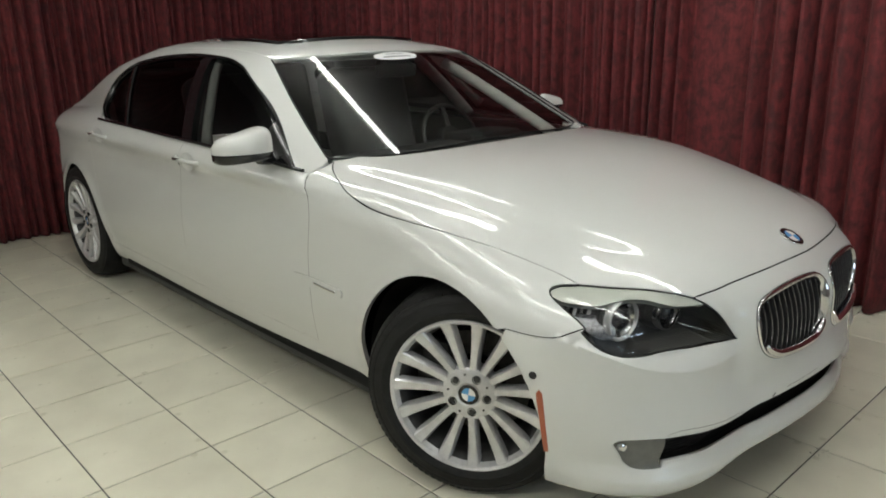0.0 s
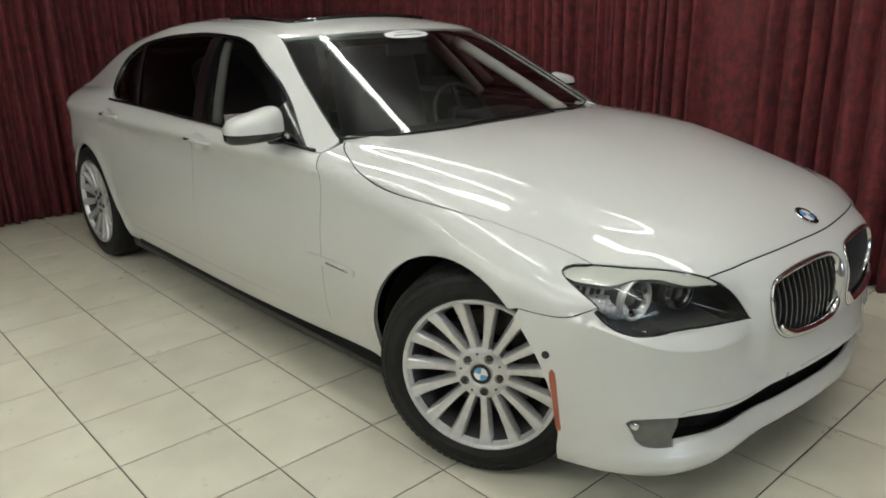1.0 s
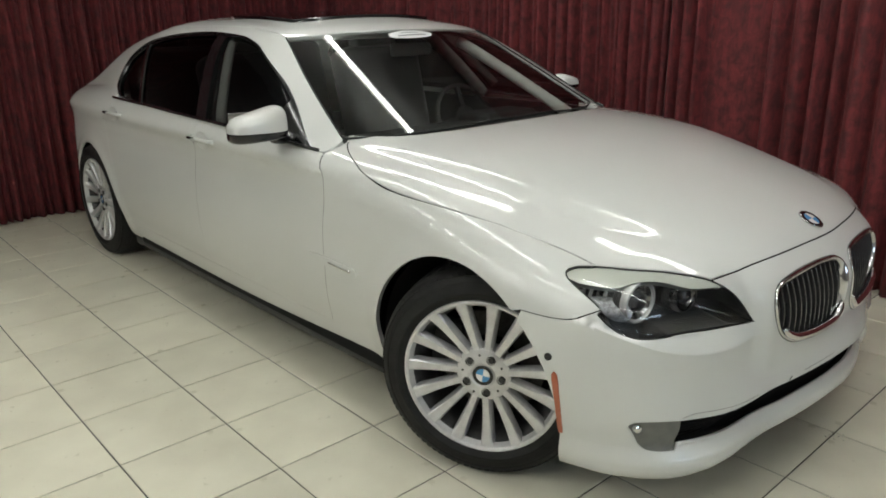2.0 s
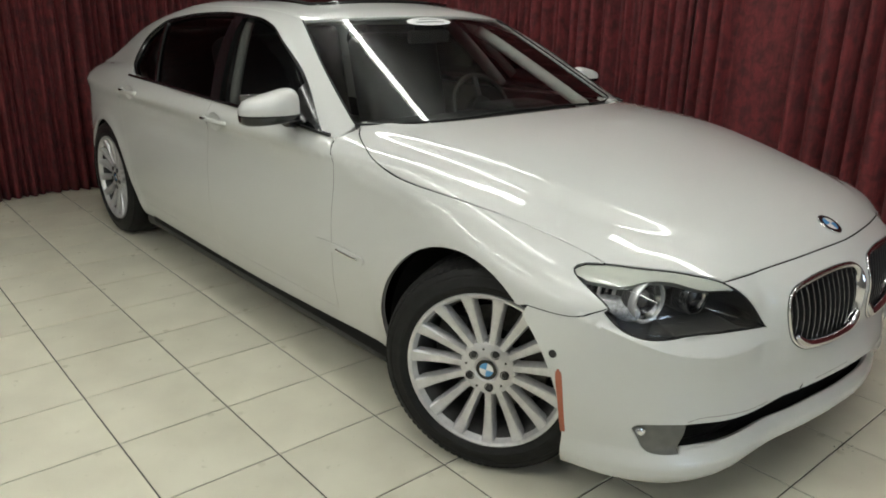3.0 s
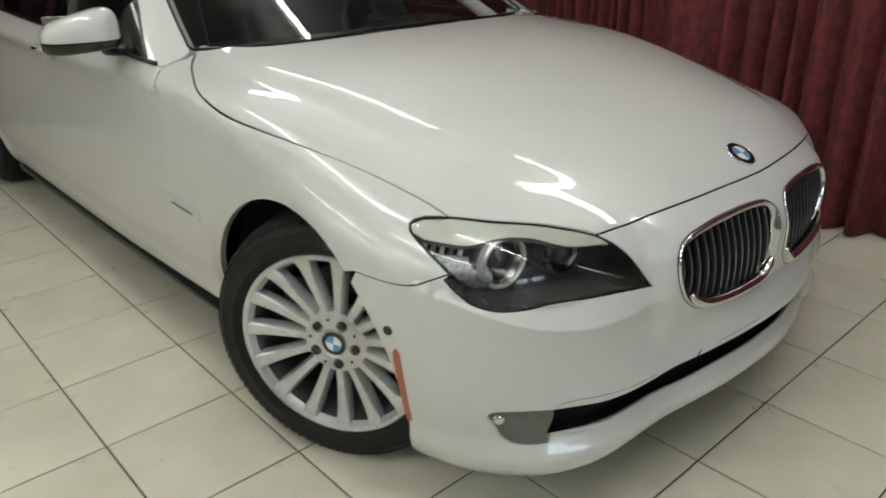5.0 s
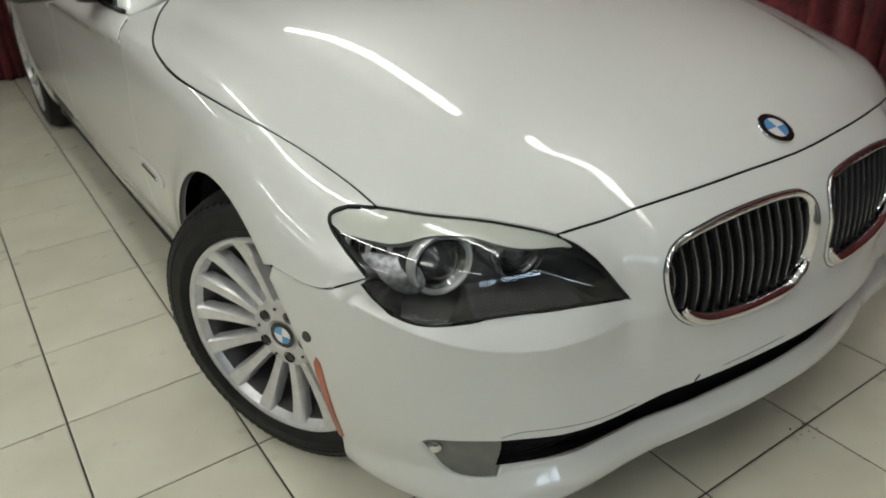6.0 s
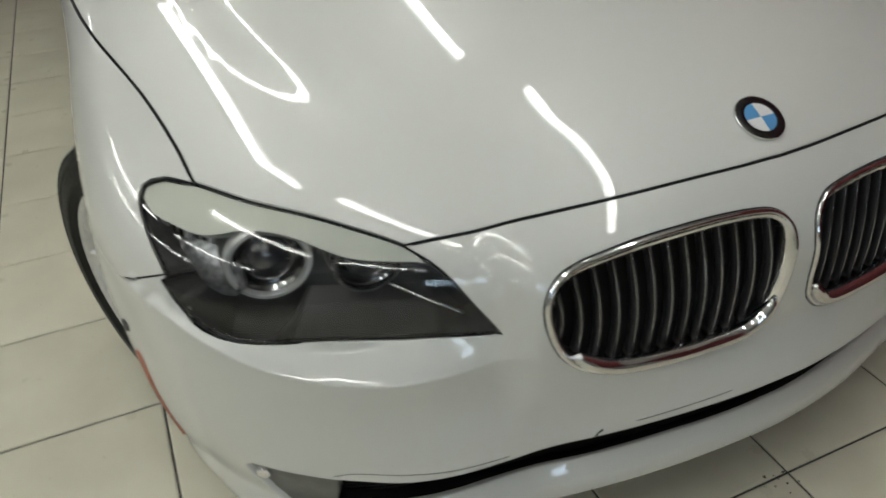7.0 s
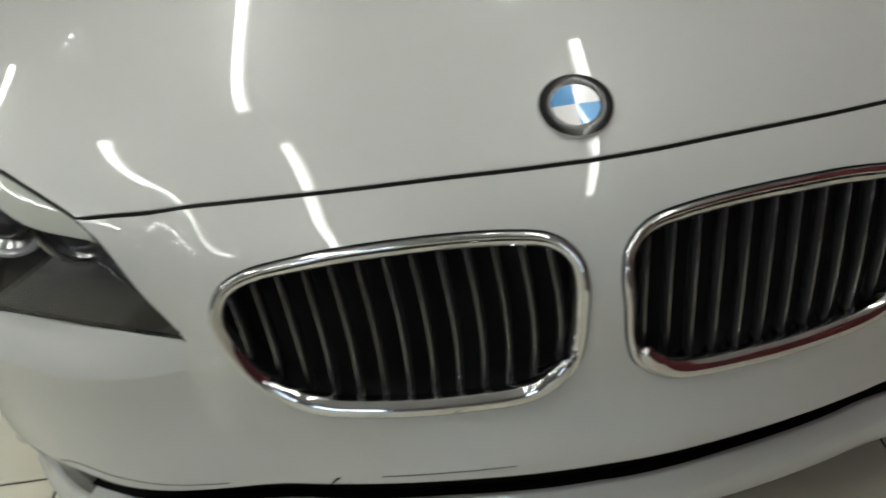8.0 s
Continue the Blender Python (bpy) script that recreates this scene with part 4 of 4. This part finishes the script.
def build_wheel(label):
    tyre, rim, barrel, hub, spoke = wheel_meshes()
    w = part("wheel", rim, ALLOY, car, label)
    t = part("tyre", tyre, TYRE, w, "black rubber tyre")
    part("rim_barrel", barrel, BARREL_SHADE, w, "inside of the rim, greyed for the shade behind the spokes")
    part("hub", hub, ALLOY, w, "silver hub")
    base = part("spoke", spoke, ALLOY, w)
    for k in range(1, 15):
        o = base.copy()
        scene.collection.objects.link(o)
        o.matrix_basis = pose(0, 0, 0, 0, 360 / 15 * k, 0)
        o.parent = w
    for k in range(5):
        bolt = lathe([(.0085, -.086), (.0125, -.091), (.0145, -.0995), (.0125, -.1005), (.0118, -.092)], 16)
        bolt.transform(pose(0, 0, 0, 0, 72 * k + 18, 0) @ Matrix.Translation((0, 0, .058)))
        part("bolt_seat", bolt, DARK_PLASTIC, w, "dark bolt hole")
        pl = lathe([(0, -.0955), (.0095, -.0955), (.011, -.093)], 12)
        pl.transform(pose(0, 0, 0, 0, 72 * k + 18, 0) @ Matrix.Translation((0, -.004, .058)))
        part("wheel_bolt", pl, DARK_PLASTIC, w, "dark wheel bolt")
        d = lathe([(0, -.099), (.003, -.0990), (.0035, -.096)], 8)
        d.transform(pose(0, 0, 0, 0, 72 * k + 54, 0) @ Matrix.Translation((0, -.0008, .066)))
        part("hub_mark", d, DARK_PLASTIC, w)
    roundel(.0335, .022, .004, w, Matrix.Translation((0, -.0955, 0)) @ pose(0, 0, 0, 90, 0, 0), "centre_cap")
    disc = lathe([(.09, .02), (.09, .008), (.17, .008), (.172, .015), (.17, .032)], 48)
    part("brake_disc", disc, STEEL, w, "steel brake disc")
    cal = block(.10, .07, .16, Matrix.Translation((-.150, .02, .03)), .02)
    part("brake_caliper", cal, DARK_PLASTIC, w, "dark brake caliper")
    bk = lathe([(.0, .05), (.205, .05), (.212, .04)], 40)
    part("brake_shield", bk, MATT_BLACK, w, "black brake shield")
    # tread blocks across the shoulders
    vs, fs = [], []
    for i in range(90):
        a0_, a1_ = 2 * math.pi * (i + .12) / 90, 2 * math.pi * (i + .88) / 90
        for y0, y1, ra, rb in ((-.112, -.060, .3260, .3435), (-.055, .0, .344, .345), (.005, .058, .345, .344), (.062, .112, .3435, .3260)):
            n = len(vs)
            for (aa, yy_, rr) in ((a0_, y0, ra), (a1_, y0, ra), (a1_, y1, rb), (a0_, y1, rb)):
                sk = .02 * yy_ / .1
                vs.append((rr * math.cos(aa + sk), yy_, rr * math.sin(aa + sk)))
            for (aa, yy_, rr) in ((a0_, y0, ra - .008), (a1_, y0, ra - .008), (a1_, y1, rb - .008), (a0_, y1, rb - .008)):
                sk = .02 * yy_ / .1
                vs.append((rr * math.cos(aa + sk), yy_, rr * math.sin(aa + sk)))
            fs += [(n, n + 1, n + 2, n + 3), (n, n + 4, n + 5, n + 1), (n + 1, n + 5, n + 6, n + 2), (n + 2, n + 6, n + 7, n + 3), (n + 3, n + 7, n + 4, n)]
    tr = solid("tread", vs, fs, TYRE, t, "tread blocks", smooth=False)
    return w


STEER = 28
w0 = build_wheel("silver fifteen-spoke alloy wheel, turned")
w0.matrix_basis = pose(-.035, -.766, R_TYRE, 0, 8, STEER)
for (x, y, ang, spin) in ((REAR_X, -.775, 0, 20), (REAR_X, .775, 180, 5), (-.035, .766, 180 + STEER, 40)):
    w1 = copy_thing(w0, pose(x, y, R_TYRE, 0, spin, ang))
    w1["label"] = "silver fifteen-spoke alloy wheel" + (", turned" if x > -1 else "")

# wheel houses and underbody
for cx, cz in ((ARCH_F[0], ARCH_F[1]), (ARCH_R[0], ARCH_R[1])):
    for s in (-1, 1):
        n = 40
        v, f = [], []
        ts = np.radians(np.linspace(-8, 194, n))
        for y, r in ((.868 if cx > -1 else .885, .3905), (.84, .40), (.50, .405)):
            for t in ts:
                v.append((cx + r * math.cos(t), s * y, max(cz + r * math.sin(t), .22)))
        f = [(k * n + i, k * n + i + 1, (k + 1) * n + i + 1, (k + 1) * n + i) for k in range(2) for i in range(n - 1)]
        c0 = len(v)
        v.append((cx, s * .50, cz))
        f += [(2 * n + i, 2 * n + i + 1, c0) for i in range(n - 1)]
        solid("wheel_liner", v, f, MATT_BLACK, car, "black wheel arch liner")
for (x0, x1, w) in ((-2.66, -.47, .86), (-.47, .42, .46), (-3.80, -2.66, .46)):
    part("underbody", block(x1 - x0, 2 * w, .06, Matrix.Translation(((x0 + x1) / 2, 0, .22)), .01), MATT_BLACK, car, "black underbody")
part("underbody", block(.20, .80, .03, Matrix.Translation((.44, 0, .275)), .01), MATT_BLACK, car, "black underbody")
part("bulkhead", block(.04, 1.30, .55, Matrix.Translation((-.62, 0, .55)), .01), MATT_BLACK, car, "black bulkhead")

# ---- door mirrors ----
def build_mirror(s):
    bm = bmesh.new()
    bmesh.ops.create_uvsphere(bm, u_segments=40, v_segments=24, radius=1)
    for v in bm.verts:
        x, y, z = v.co
        pw = lambda a, p: math.copysign(abs(a) ** p, a)
        v.co = (pw(x, .75) * .075, pw(y, .55) * .113, pw(z, .62 if z > 0 else .3) * .078)
        if v.co.x < -.01:
            v.co.x = -.01 + (v.co.x + .01) * .35
        v.co.x += .012 * (1 - (v.co.y / .118) ** 2)
        if v.co.z > -.02:
            v.co.z = -.02 + (v.co.z + .02) * (.88 + .30 * v.co.y / .113)
    base = Matrix.Translation((-1.0 if s > 0 else -1.10, s * (-.99 if s > 0 else -.897), 1.012 if s > 0 else 1.03)) @ Matrix.Scale(.96 if s > 0 else .62, 4) @ pose(0, 0, 0, 0, 0, -14 * -s if s < 0 else -14)
    low = bm.copy()
    for b, keep in ((bm, 1), (low, -1)):
        bmesh.ops.bisect_plane(b, geom=b.verts[:] + b.edges[:] + b.faces[:], plane_co=(0, 0, -.012), plane_no=(0, 0, 1), clear_outer=keep < 0, clear_inner=keep > 0)
    if s < 0:
        for b in (bm, low):
            bmesh.ops.scale(b, vec=(1, -1, 1), verts=b.verts)
    for v in low.verts:
        v.co.z = -.015 + (v.co.z + .012) * (.52 - .12 * v.co.y / .113)
    bm.transform(base)
    low.transform(base)
    h = part("door_mirror", bm, PAINT, car, "white door mirror housing with black base")
    part("mirror_base", low, GLOSS_BLACK, h, "black lower shell")
    arm = smooth_line([(-1.0, s * -.925, .962), (-1.01, s * -.895, .957), (-1.02, s * -.85, .955)], .01)
    tube("mirror_arm", arm, np.linspace(.020, .026, len(arm)), GLOSS_BLACK, h, "black mirror arm", n=12, flat=.8)
    gl = block(.004, .19, .11, base @ Matrix.Translation((-.036, 0, .0)), .001)
    part("mirror_glass", gl, MIRROR, h, "mirror glass")


build_mirror(1)
build_mirror(-1)

# ---- roof aerial, sticker ----
ac = roll("top", cabin, np.array([(-2.90, 0.0)]))[0]
fin = bmesh.new()
bmesh.ops.create_uvsphere(fin, u_segments=20, v_segments=12, radius=1)
for v in fin.verts:
    v.co = (v.co.x * .075, v.co.y * .022, max(v.co.z, -.1) * .040 * (1 - .45 * v.co.x))
fin.transform(Matrix.Translation(ac))
part("aerial_fin", fin, PAINT, car, "small white roof aerial")

t = np.linspace(0, 2 * math.pi, 48, endpoint=False)
st = roll("top", cabin, np.stack([-1.276 + .032 * np.cos(t), .125 * np.sin(t) - .02], 1))
skin("sticker", cabin, "top", [st], STICKER, SCREEN, "oval white sticker with grey marks", gap=0, depth=.001, proud=.002, step=.02)
for k, (dx, wd, th) in enumerate(((.010, .16, .0045), (-.012, .10, .0030))):
    q = np.stack([np.full(12, -1.276 + dx), np.linspace(-wd / 2, wd / 2, 12) - .02], 1)
    ln = roll("top", cabin, q)
    tube("sticker_mark", ln + gradient(cabin, ln) * .0032, th, STICKER_INK, SCREEN, "plain grey bar on the sticker", n=6, flat=.1, up=gradient(cabin, ln))

# ---- cabin inside ----
part("dashboard", block(.42, 1.34, .22, Matrix.Translation((-.98, 0, .80)), .06, 4), TRIM, car, "black dashboard")
hood_d = block(.22, .36, .08, Matrix.Translation((-1.08, .36, .90)), .03, 3)
part("instrument_hood", hood_d, TRIM, car, "black instrument hood")
ring_pts = [(.185 * math.cos(a), .185 * math.sin(a), 0) for a in np.linspace(0, 2 * math.pi, 48, endpoint=False)]
sw = np.array(ring_pts)
mw = Matrix.Translation((-1.30, .36, .87)) @ pose(0, 0, 0, 0, 65, 0)
sw = np.array([mw @ Vector(p) for p in sw])
wheel_s = tube("steering_wheel", sw, .0125, TRIM_GLOSS, car, "dark leather steering wheel", n=10, closed=True, up=tuple(mw.to_3x3() @ Vector((0, 0, 1))))
hubm = lathe([(0, .03), (.05, .028), (.075, .01), (.08, -.03)], 24, "Z")
hubm.transform(mw)
part("wheel_boss", hubm, TRIM, wheel_s, "dark steering boss")
for a in (0, 180, 270):
    b = block(.12, .03, .02, mw @ pose(0, 0, 0, 0, 0, a) @ Matrix.Translation((.12, 0, 0)), .006)
    part("wheel_spoke", b, TRIM, wheel_s, "dark steering spoke")
for x, y in ((-1.95, -.40), (-1.95, .40), (-2.95, -.38), (-2.95, .38)):
    st_ = part("seat", block(.52, .52, .20, Matrix.Translation((x + .22, y, .55)), .06, 4), LEATHER, car, "black leather seat")
    part("seat_back", block(.20, .54, .70, Matrix.Translation((x - .08, y, .87)) @ pose(0, 0, 0, 0, -14, 0), .06, 4), LEATHER, st_, "black leather seat back")
    part("headrest", block(.09, .27, .17, Matrix.Translation((x - .19, y, 1.20)) @ pose(0, 0, 0, 0, -10, 0), .035, 4), LEATHER, st_, "black leather headrest")
part("cabin_floor", block(2.9, 1.5, .04, Matrix.Translation((-2.2, 0, .40)), .01), TRIM, car, "black carpet")
scratch = front_pts(smooth_line([(-.690, .374), (-.66, .383), (-.60, .385), (-.53, .384), (-.45, .388)], .01))
tube("scratch", scratch + (.0002, 0, 0), .0007, GREY_PLASTIC, BUMPER, "thin crack in the bumper paint", n=5)
scratch = front_pts(smooth_line([(-.322, .394), (-.318, .399), (-.311, .405)], .004))
tube("scratch", scratch + (.0002, 0, 0), .0016, DARK_PLASTIC, BUMPER, "small dark chip in the bumper paint", n=5)
scratch = front_pts(smooth_line([(-.26, .410), (-.18, .418), (-.106, .424)], .01))
tube("scratch", scratch + (.0002, 0, 0), .0007, GREY_PLASTIC, BUMPER, "thin crack in the bumper paint", n=5)
part("headliner", block(1.10, .90, .02, Matrix.Translation((-2.22, 0, 1.285)), .008), HEADLINER, car, "grey headliner")
for s in (-1, 1):
    ln = on_side(cabin, [(-1.63, .94), (-1.76, 1.13), (-1.88, 1.29)], .03) + (0, .07, 0)
    tube("pillar_trim", ln * (1, -s, 1), .040, PILLAR, car, "grey inner pillar trim", n=10, flat=.5, up=(0, 1, 0))
    ln = SCREEN_SIDE[::4] + (-.10, .045, -.055)
    tube("pillar_trim", ln * (1, -s, 1), .028, HEADLINER, car, "grey inner pillar trim", n=10)
    part("door_lining", block(1.9, .05, .42, Matrix.Translation((-1.85, s * .80, .72)), .02), TRIM, car, "black door lining")
im = block(.03, .24, .06, Matrix.Translation((-1.30, 0, 1.235)), .015)
part("inner_mirror", im, TRIM, car, "black inner mirror")

# daylight glass lets the room's light through
for ob in [SCREEN] + [o for o in bpy.data.objects if o.name.split(".")[0] in ("window", "rear_window_pane", "quarter_window", "headlight")]:
    ob.visible_shadow = False

# the far front corner sits a little further back
for ob in car.children_recursive:
    if ob.type == "MESH" and not ob.name.startswith(("wheel", "tyre", "spoke", "hub", "rim", "bolt", "tread", "brake", "centre")):
        for v in ob.data.vertices:
            if v.co.y > 0 and v.co.x > -.5:
                v.co.x -= .075 * v.co.y ** 2 / (v.co.y + .08) * float(ramp(v.co.x, -.5, .45))

# ---- room ----
TH, OX, OY, TS = radians(-.458), -1.5828, -1.687, .3772
ROOM = (-8.2, -6.2, 6.2, 1.92)  # x0, y0, x1, y1
H = 2.80


def plain(name, quad, material, thick, label, kind="structure", cat="wall"):
    q = np.array(quad, float)
    n = np.cross(q[1] - q[0], q[3] - q[0])
    n /= np.linalg.norm(n)
    v = np.concatenate([q, q - n * thick])
    f = [(0, 1, 2, 3), (7, 6, 5, 4), (0, 4, 5, 1), (1, 5, 6, 2), (2, 6, 7, 3), (3, 7, 4, 0)]
    ob = solid(name, v, f, material, smooth=False)
    return tagged(ob, label, cat, kind=kind)


x0, y0, x1, y1 = ROOM
floor = plain("floor", [(x0, y0, -.004), (x1, y0, -.004), (x1, y1, -.004), (x0, y1, -.004)], GROUT, .1, "cream ceramic tile floor with dark grout joints", cat="floor")
plain("wall_west", [(x0, y0, 0), (x0, y1, 0), (x0, y1, H), (x0, y0, H)], WALL, .12, "plain painted wall behind the curtain")
plain("wall_north", [(x0, y1, 0), (x1, y1, 0), (x1, y1, H), (x0, y1, H)], WALL, .12, "plain painted wall behind the curtain")
plain("wall_east", [(x1, y1, 0), (x1, y0, 0), (x1, y0, H), (x1, y1, H)], WALL, .12, "plain painted wall")
plain("wall_south", [(x1, y0, 0), (x0, y0, 0), (x0, y0, H), (x1, y0, H)], WALL, .12, "plain painted wall")
cv, cf = [], []
for bx0, by0, bz0, bx1, by1, bz1 in ([(x0, y0, H, x1, y1, H + .1)] + [(x0 + .6 * k, y0, H - .012, x0 + .6 * k + .024, y1, H + .01) for k in range(1, 24)]
                                     + [(x0, y0 + .6 * k, H - .010, x1, y0 + .6 * k + .024, H + .01) for k in range(1, 14)]):
    n = len(cv)
    cv += [(bx, by, bz) for bz in (bz0, bz1) for bx, by in ((bx0, by0), (bx1, by0), (bx1, by1), (bx0, by1))]
    cf += [tuple(n + i for i in q) for q in ((3, 2, 1, 0), (4, 5, 6, 7), (0, 1, 5, 4), (1, 2, 6, 5), (2, 3, 7, 6), (3, 0, 4, 7))]
tagged(solid("ceiling", cv, cf, CEILING, smooth=False), "pale panel ceiling in a thin metal grid", "ceiling", kind="structure")


# curtains: pleated velvet panels that hang from a rail
def curtain(p0, p1, seed, widths):
    """One pleated drop from p0 to p1 (plan), its folds uneven."""
    rng = random.Random(seed)
    p0, p1 = np.array(p0, float), np.array(p1, float)
    length = np.linalg.norm(p1 - p0)
    d = (p1 - p0) / length
    n = np.array([d[1], -d[0]])
    nu, nz = int(length / .006), 26
    u = np.linspace(0, length, nu)
    pos, folds = 0.0, []
    while pos < length:
        w = rng.choice(widths) * rng.uniform(.8, 1.2)
        folds.append((pos, w, rng.uniform(.45, 1.0) * min(1, .10 / w)))
        pos += w
    wave = np.zeros(nu)
    drift = np.zeros(nu)
    for s, w, a in folds:
        k = (u >= s) & (u < s + w)
        wave[k] = a * np.sin(math.pi * (u[k] - s) / w) ** .75 * min(w / .11, 1.2)
        drift[k] = rng.uniform(-1, 1)
    ker = np.ones(3) / 3
    wave = np.convolve(wave, ker, "same")
    zs = np.linspace(.012, H - .06, nz)
    v = []
    for z in zs:
        h = z / H
        slack = .24 * (1 - .25 * h)
        sway = .012 * np.sin(u * 3.1 + seed + 2.2 * h) * (1 - h)
        low = .012 * np.sin(u * 9 + seed) * max(0, 1 - z / .25)
        off = wave * slack + sway + low
        lift = .006 * np.sin(u * 5.3 + seed * 2) if z < .02 else 0 * u
        xy = p0 + np.outer(u, d) + np.outer(off, n)
        v.append(np.column_stack([xy, z + lift]))
    v = np.concatenate(v)
    f = [(k * nu + i, k * nu + i + 1, (k + 1) * nu + i + 1, (k + 1) * nu + i) for k in range(nz - 1) for i in range(nu - 1)]
    ob = solid("curtain", v, f, VELVET)
    mod = ob.modifiers.new("cloth", "SOLIDIFY")
    mod.thickness = .004
    tagged(ob, "dark red velvet curtain hanging in uneven pleats", "curtain", "curtains round the car")
    return ob


CW, CN = -4.50, 1.78
NARROW, BROAD = (.040, .048, .055, .065, .08, .10), (.055, .08, .11, .16, .22, .30)
for i, (a, b, w) in enumerate((((CW, -2.4), (CW, -.2), NARROW), ((CW, -.2), (CW, CN), NARROW), ((CW, CN), (-2.7, CN), NARROW), ((-2.7, CN), (-1.0, CN), NARROW),
                               ((-1.0, CN), (1.6, CN), BROAD), ((1.6, CN), (4.2, CN), BROAD))):
    curtain(a, b, 11 + i, w)
for a, b in (((CW - .05, -2.4), (CW - .05, CN + .05)), ((CW - .05, CN + .05), (4.2, CN + .05))):
    ln = np.linspace((*a, H - .04), (*b, H - .04), 12)
    tagged(tube("curtain_rail", ln, .015, STEEL, None, n=8), "plain steel curtain rail near the ceiling", "rail")

# two frosted windows in the east wall, whose cool light shows in the headlights and the bumper
for i, wy in enumerate((-2.25, -1.40)):
    win = tagged(thing("window_%d" % (i + 1), "bright frosted window in a white frame", "window", kind="structure"), kind="structure")
    win.location = (x1, wy, 1.60)
    part("pane", block(.02, .64, .70, Matrix.Translation((-.02, 0, 0)), .002), DAYLIGHT, win, "frosted glass full of daylight")
    for dy, dz, wy2, wz2 in ((-.35, 0, .06, .82), (.35, 0, .06, .82), (0, .38, .64, .06), (0, -.38, .64, .06), (0, 0, .03, .70)):
        part("window_frame", block(.06, wy2, wz2, Matrix.Translation((-.035, dy, dz)), .006), FIXTURE, win)

# ceiling tube lights in rows along the car; the last three added as fill
for lx, ly, ln in TUBES:
    fx = thing("tube_light", "white ceiling strip light with a bright tube, some added as fill", "ceiling light", "ceiling lights")
    fx.location = (lx, ly, H)
    b = part("fixture_body", block(ln, .10, .05, Matrix.Translation((0, 0, -.025)), .008), FIXTURE, fx, "white sheet metal body")
    tb = lathe([(.0, -ln / 2 + .03), (.029, -ln / 2 + .03), (.029, ln / 2 - .03), (0, ln / 2 - .03)], 14, "X")
    tb.transform(Matrix.Translation((0, 0, -.088)))
    part("tube", tb, TUBE_GLOW, fx, "glowing fluorescent tube")

# floor tiles, each with eased edges; the nearest singly, the rest in one sheet
def tile_mesh():
    g, e, t = TS / 2 - .0028, .0035, .004
    v = [(-g, -g, -t), (g, -g, -t), (g, g, -t), (-g, g, -t), (-g, -g, -.0012), (g, -g, -.0012), (g, g, -.0012), (-g, g, -.0012), (-g + e, -g + e, 0), (g - e, -g + e, 0), (g - e, g - e, 0), (-g + e, g - e, 0)]
    f = [(0, 1, 5, 4), (1, 2, 6, 5), (2, 3, 7, 6), (3, 0, 4, 7), (4, 5, 9, 8), (5, 6, 10, 9), (6, 7, 11, 10), (7, 4, 8, 11), (8, 9, 10, 11)]
    return v, f


tv, tf = tile_mesh()
tme = bpy.data.meshes.new("floor_tile")
tme.from_pydata(tv, [], tf)
tme.materials.append(TILE)
rest_v, rest_f = [], []
cT, sT = math.cos(TH), math.sin(TH)
cells = []
for i in range(-18, 22):
    for j in range(-13, 11):
        u, v = OX + (i + .5) * TS, OY + (j + .5) * TS
        x, y = u * cT - v * sT, u * sT + v * cT
        if ROOM[0] - .2 < x < ROOM[2] + .2 and ROOM[1] - .2 < y < ROOM[3] + .2:
            near = abs(x + .9) / 3.2 + abs(y + .9) / 2.2
            cells.append((near, x, y))
cells.sort()
for k, (near, x, y) in enumerate(cells):
    tilt = (random.uniform(-.0006, .0006), random.uniform(-.0006, .0006))
    if k < 290:
        ob = new("tile", tme)
        ob.parent = floor
        ob.matrix_basis = Matrix.Translation((x, y, random.uniform(-.0004, 0))) @ Euler((tilt[0], tilt[1], TH + random.choice((0, 1, 2, 3)) * math.pi / 2)).to_matrix().to_4x4()
    else:
        n = len(rest_v)
        rest_v += [(x + p[0] * cT - p[1] * sT, y + p[0] * sT + p[1] * cT, p[2]) for p in tv]
        rest_f += [tuple(n + q for q in f) for f in tf]
tagged(solid("floor_tiles", rest_v, rest_f, TILE, floor, smooth=False), kind="stuff")

# specks of dirt on the joint before the car
rng = random.Random(5)
sv, sf = [], []
for k in range(9):
    cx, cy = .69 + rng.gauss(0, .016), .165 + rng.gauss(0, .02)
    r = rng.uniform(.0012, .0042)
    n0 = len(sv)
    ring = [(cx + r * rng.uniform(.6, 1.3) * math.cos(a), cy + r * rng.uniform(.6, 1.3) * math.sin(a), .0008) for a in np.linspace(0, 2 * math.pi, 6, endpoint=False)]
    sv += ring + [(cx, cy, .0008 + r * .5)]
    sf += [(n0 + i, n0 + (i + 1) % 6, n0 + 6) for i in range(6)]
tagged(solid("dirt_specks", sv, sf, RUBBER, smooth=False), "scattered dark dirt specks on the tile joint", "dirt", kind="stuff")
